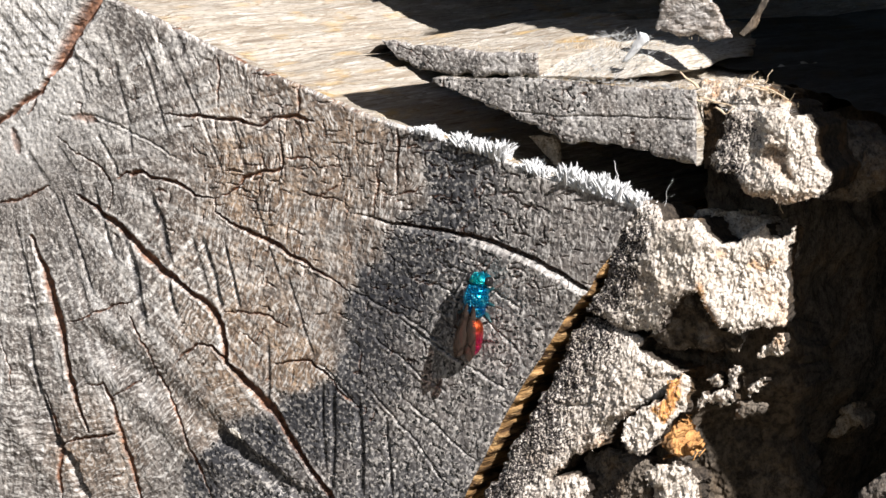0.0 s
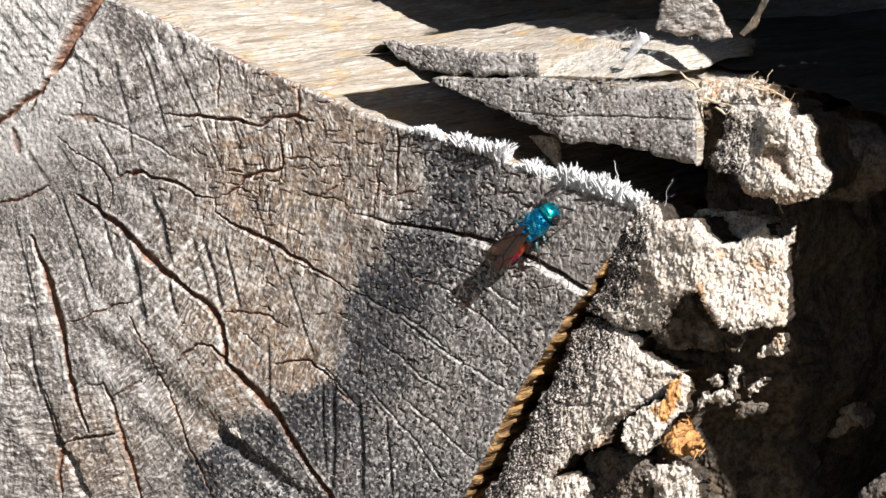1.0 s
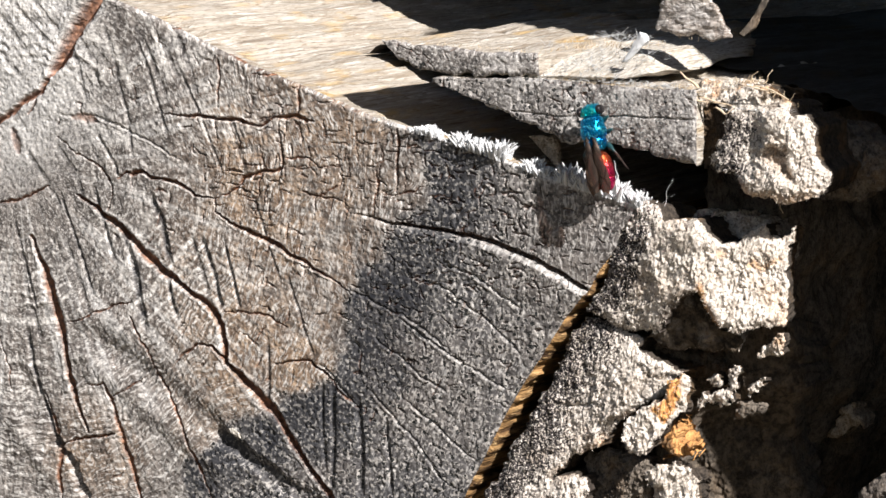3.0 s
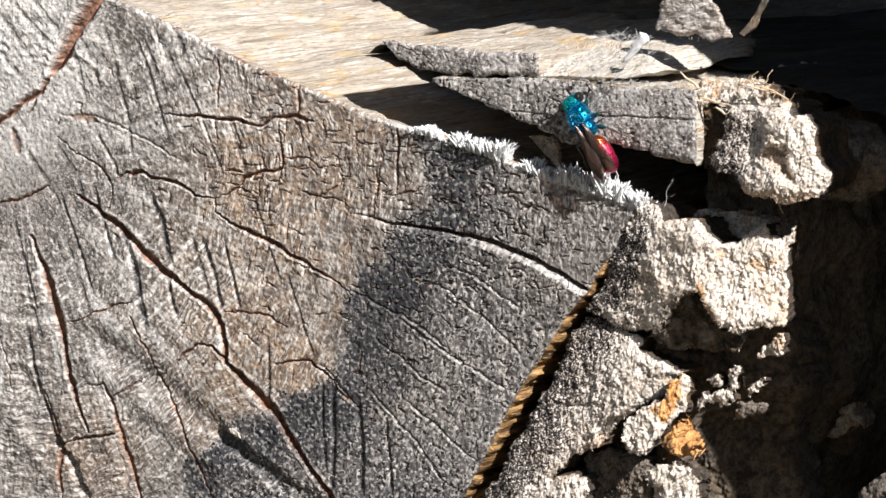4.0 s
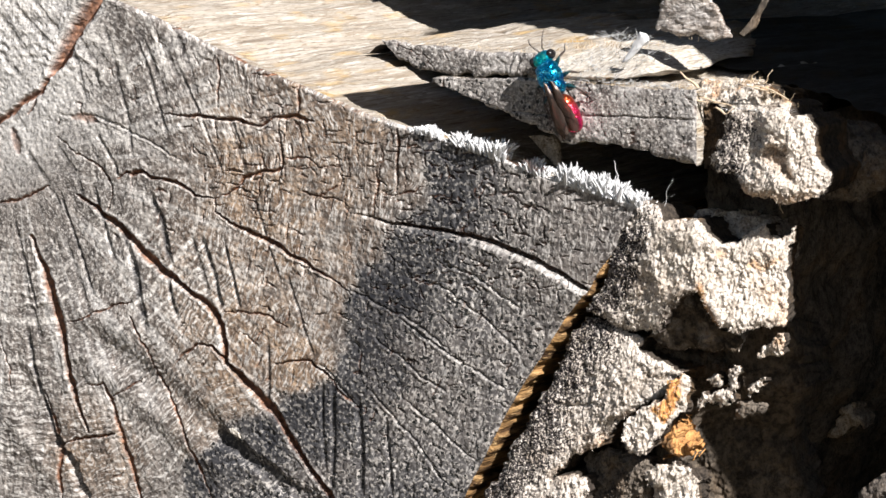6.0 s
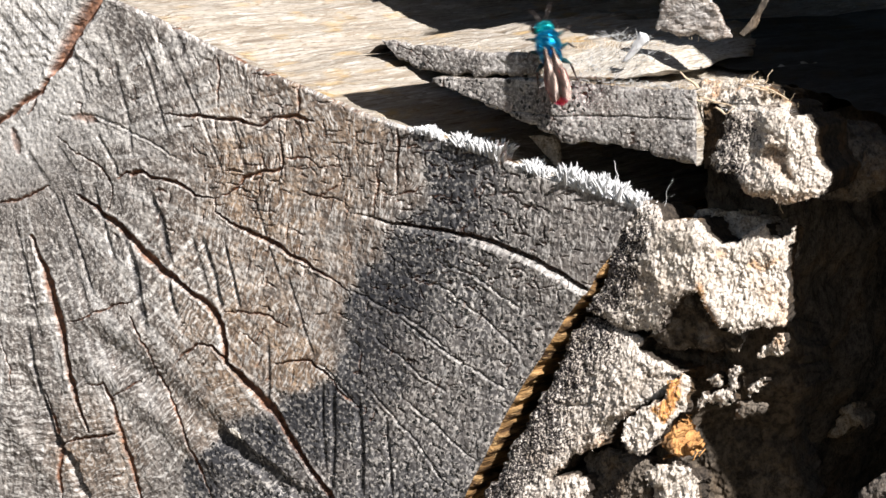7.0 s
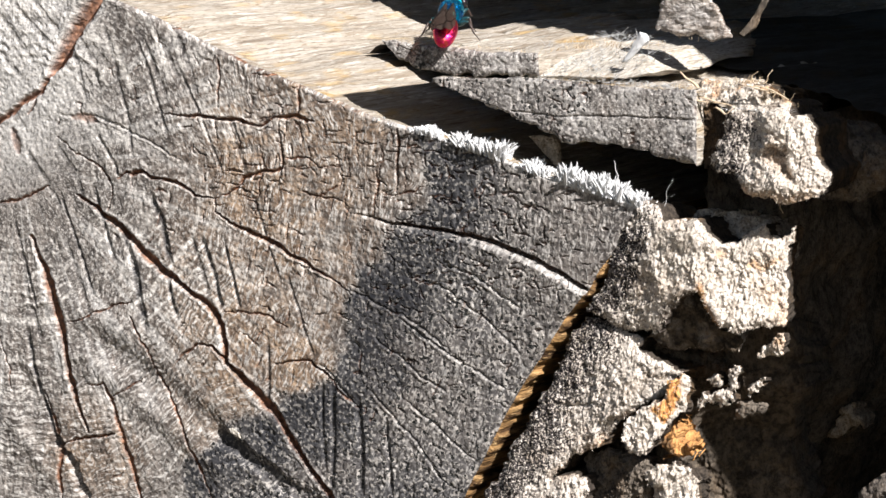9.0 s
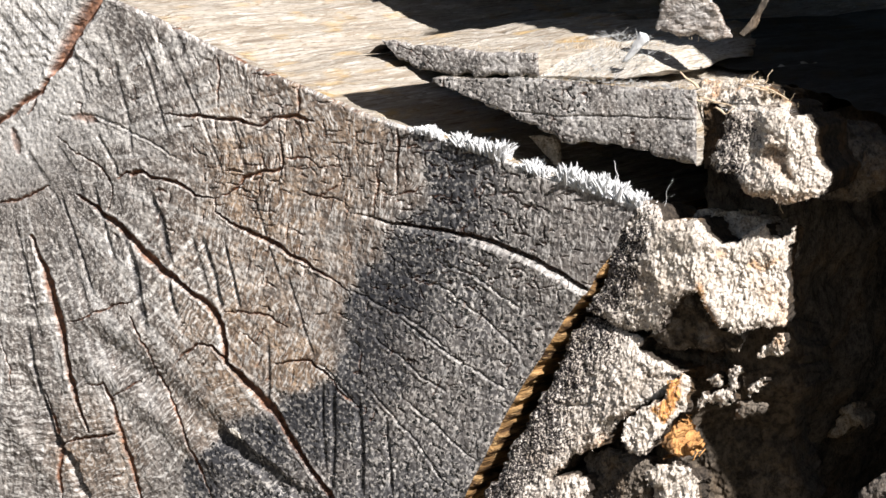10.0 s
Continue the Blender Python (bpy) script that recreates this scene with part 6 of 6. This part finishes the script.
def motions():
    for i, ob in enumerate([o for o in wasp.children if o.name.startswith("leg")]):
        s = -1 if i < 3 else 1
        swing(ob, ((s * 0.7, 2.5, 0.95), (s * 0.8, 1.3, 0.85), (s * 0.8, 0.35, 0.85))[i % 3], "Z", 13, 11.0, math.pi * (i % 2), 0.08)
    for i, ob in enumerate([o for o in wasp.children if o.name.startswith("antenna")]):
        swing(ob, ((-1, 1)[i] * 0.22, 4.2, 1.2), "X", 16, 8.0 + 1.7 * i, 1.3 * i, 0.7)
    walk(wasp, [
        stand(0.0, 4.98, -0.10, -6.91, 0.18, 0.00, 0.98, 0.00, -1.00, 0.00),
        stand(0.2, 4.83, -0.10, -6.98, 0.18, 0.00, 0.98, 0.00, -1.00, 0.00),
        stand(0.4, 4.69, -0.10, -6.96, 0.21, 0.00, 0.98, 0.00, -1.00, 0.00),
        stand(0.6, 5.42, -0.10, -5.38, 0.31, 0.00, 0.95, 0.00, -1.00, 0.00),
        stand(0.7, 6.88, -0.10, -2.14, 0.34, 0.00, 0.94, 0.00, -1.00, 0.00),
        stand(0.8, 7.92, -0.10, -0.06, 0.46, 0.00, 0.89, 0.00, -1.00, 0.00),
        stand(0.9, 9.54, -0.10, 2.37, 0.51, 0.00, 0.86, 0.00, -1.00, 0.00),
        stand(1.0, 11.32, -0.10, 2.48, 0.75, 0.00, 0.67, 0.00, -1.00, 0.00),
        stand(1.1, 11.63, -0.10, 3.25, 0.78, 0.00, 0.63, 0.00, -1.00, 0.00),
        stand(1.2, 13.87, -0.10, 4.27, 0.82, 0.00, 0.57, 0.00, -1.00, 0.00),
        stand(1.3, 16.00, -0.10, 4.84, 0.91, 0.00, 0.42, 0.00, -1.00, 0.00),
        stand(1.4, 18.07, -0.10, 5.11, 0.92, 0.00, 0.39, 0.00, -1.00, 0.00),
        stand(1.5, 18.08, -0.10, 5.26, 0.93, 0.00, 0.37, 0.00, -1.00, 0.00),
        stand(1.6, 19.63, -0.10, 4.44, 0.99, 0.00, 0.17, 0.00, -1.00, 0.00),
        stand(1.7, 20.56, -0.10, 4.41, 1.00, -0.00, -0.00, 0.00, -1.00, 0.00),
        stand(1.8, 20.77, -0.10, 4.14, 1.00, -0.00, -0.03, 0.00, -1.00, 0.00),
        stand(1.9, 21.45, -0.10, 4.66, 0.99, 0.00, 0.12, 0.00, -1.00, 0.00),
        stand(2.0, 21.31, -0.10, 4.56, 0.99, 0.00, 0.14, 0.00, -1.00, 0.00),
        stand(2.1, 21.72, -0.10, 4.80, 0.93, 0.00, 0.36, 0.00, -1.00, 0.00),
        stand(2.2, 21.88, -0.10, 4.78, 0.92, 0.00, 0.39, 0.00, -1.00, 0.00),
        stand(2.3, 21.78, -0.10, 5.02, 0.92, 0.00, 0.40, 0.00, -1.00, 0.00),
        stand(2.4, 22.18, -0.10, 5.16, 0.79, 0.00, 0.62, 0.00, -1.00, 0.00),
        stand(2.5, 21.96, -0.10, 5.45, 0.67, 0.00, 0.74, 0.00, -1.00, 0.00),
        stand(2.6, 22.12, -0.10, 6.57, 0.42, 0.00, 0.91, 0.00, -1.00, 0.00),
        stand(2.7, 21.08, -0.10, 8.77, 0.12, 0.00, 0.99, 0.00, -1.00, 0.00),
        stand(3.0, 20.56, -1.00, 12.56, -0.20, 0.00, 0.98, 0.00, -1.00, 0.00),
        stand(3.4, 19.63, -0.10, 13.74, -0.53, 0.00, 0.85, 0.00, -1.00, 0.00),
        stand(3.8, 19.49, -0.10, 13.89, -0.56, 0.00, 0.83, 0.00, -1.00, 0.00),
        stand(4.0, 19.21, -0.10, 13.97, -0.55, 0.00, 0.84, 0.00, -1.00, 0.00),
        stand(4.2, 19.20, -0.10, 14.09, -0.58, 0.00, 0.81, 0.00, -1.00, 0.00),
        stand(4.4, 18.61, -0.10, 14.37, -0.67, 0.00, 0.74, 0.00, -1.00, 0.00),
        stand(4.6, 18.51, -0.10, 14.86, -0.65, 0.00, 0.76, 0.00, -1.00, 0.00),
        stand(4.8, 18.37, -0.10, 14.86, -0.66, 0.00, 0.76, 0.00, -1.00, 0.00),
        stand(5.0, 18.33, -0.10, 15.10, -0.65, 0.00, 0.76, 0.00, -1.00, 0.00),
        stand(5.2, 18.51, -0.10, 15.58, -0.62, 0.00, 0.78, 0.00, -1.00, 0.00),
        stand(5.4, 17.27, -0.10, 15.84, -0.62, 0.00, 0.78, 0.00, -1.00, 0.00),
        stand(5.5, 16.78, -0.10, 15.78, -0.67, 0.00, 0.74, 0.00, -1.00, 0.00),
        stand(5.6, 16.19, -0.10, 15.88, -0.70, 0.00, 0.71, 0.00, -1.00, 0.00),
        stand(5.7, 15.87, -0.10, 16.80, -0.69, 0.00, 0.72, 0.00, -1.00, 0.00),
        stand(6.1, 15.20, -0.10, 18.63, -0.30, 0.00, 0.95, 0.00, -1.00, 0.00),
        stand(6.5, 16.04, -0.10, 19.88, 0.35, 0.00, 0.94, 0.00, -1.00, 0.00),
        stand(6.8, 16.20, -0.10, 20.70, 0.61, 0.00, 0.79, 0.30, -0.95, 0.00),
        stand(6.9, 15.51, -0.10, 21.02, 0.26, 0.00, 0.96, 0.36, -0.93, 0.05),
        stand(7.0, 14.10, -0.47, 21.11, -0.36, 0.23, 0.91, 0.36, -0.90, 0.24),
        stand(7.1, 12.76, -0.81, 21.32, -0.69, 0.35, 0.64, 0.33, -0.76, 0.56),
        stand(7.2, 10.19, 1.15, 21.55, -0.91, 0.22, 0.36, 0.27, -0.35, 0.90),
        stand(7.3, 9.0, 0.25, 21.9, -0.96, 0.06, 0.29, 0.25, -0.33, 0.91),
        stand(7.4, 4.91, 0.5, 22.40, -0.97, 0.04, 0.26, 0.23, -0.29, 0.93),
        stand(7.5, 4.73, 0.4, 22.30, -0.97, -0.02, 0.24, 0.23, -0.29, 0.93),
        stand(7.6, 3.35, 0.6, 22.70, -0.98, 0.02, 0.21, 0.20, -0.28, 0.94),
        stand(7.8, -0.15, 3.99, 23.10, -0.96, 0.17, 0.23, 0.19, -0.24, 0.95),
        stand(8.0, -2.30, 2.71, 23.14, -0.99, 0.01, 0.10, 0.10, -0.15, 0.98),
        stand(8.2, -2.67, 2.12, 23.09, -0.99, -0.11, 0.08, 0.10, -0.15, 0.98),
        stand(8.3, -1.85, 0.67, 22.85, -0.99, -0.14, 0.06, 0.08, -0.12, 0.99),
        stand(8.4, -2.48, 1.38, 22.99, -1.00, -0.07, 0.07, 0.08, -0.12, 0.99),
        stand(8.5, -3.06, 2.47, 23.17, -1.00, 0.02, 0.08, 0.08, -0.12, 0.99),
        stand(8.6, -2.64, 2.39, 23.54, -0.87, 0.33, 0.36, 0.00, -0.10, 1.00),
        stand(8.8, -1.51, 2.53, 23.95, -0.68, 0.64, 0.36, 0.00, -0.10, 1.00),
        stand(9.0, -0.49, 2.62, 24.00, -0.30, 0.88, 0.36, 0.00, -0.10, 1.00),
        stand(9.2, -1.16, 2.58, 24.17, -0.54, 0.77, 0.36, 0.00, -0.10, 1.00),
        stand(9.3, -1.61, 2.56, 23.81, -0.61, 0.71, 0.36, 0.00, -0.10, 1.00),
        stand(9.4, -3.01, 2.32, 23.28, -0.91, 0.21, 0.36, 0.00, -0.10, 1.00),
        stand(9.5, -1.72, 0.39, 23.13, -0.98, 0.14, 0.13, 0.10, -0.20, 0.98),
        stand(9.6, -1.48, -0.74, 22.88, -0.99, 0.08, 0.11, 0.10, -0.20, 0.98),
        stand(9.7, -2.59, 0.81, 23.30, -0.98, 0.17, 0.13, 0.10, -0.20, 0.98),
        stand(9.8, -3.00, 2.36, 23.65, -0.95, 0.25, 0.16, 0.10, -0.24, 0.97),
        stand(9.9, 4.97, -20.31, 34.33, -0.94, 0.29, 0.15, 0.10, -0.20, 0.98),
        stand(10.0, 15.53, -63.66, 50.61, -0.92, 0.35, 0.16, 0.10, -0.20, 0.98),
    ])


motions()
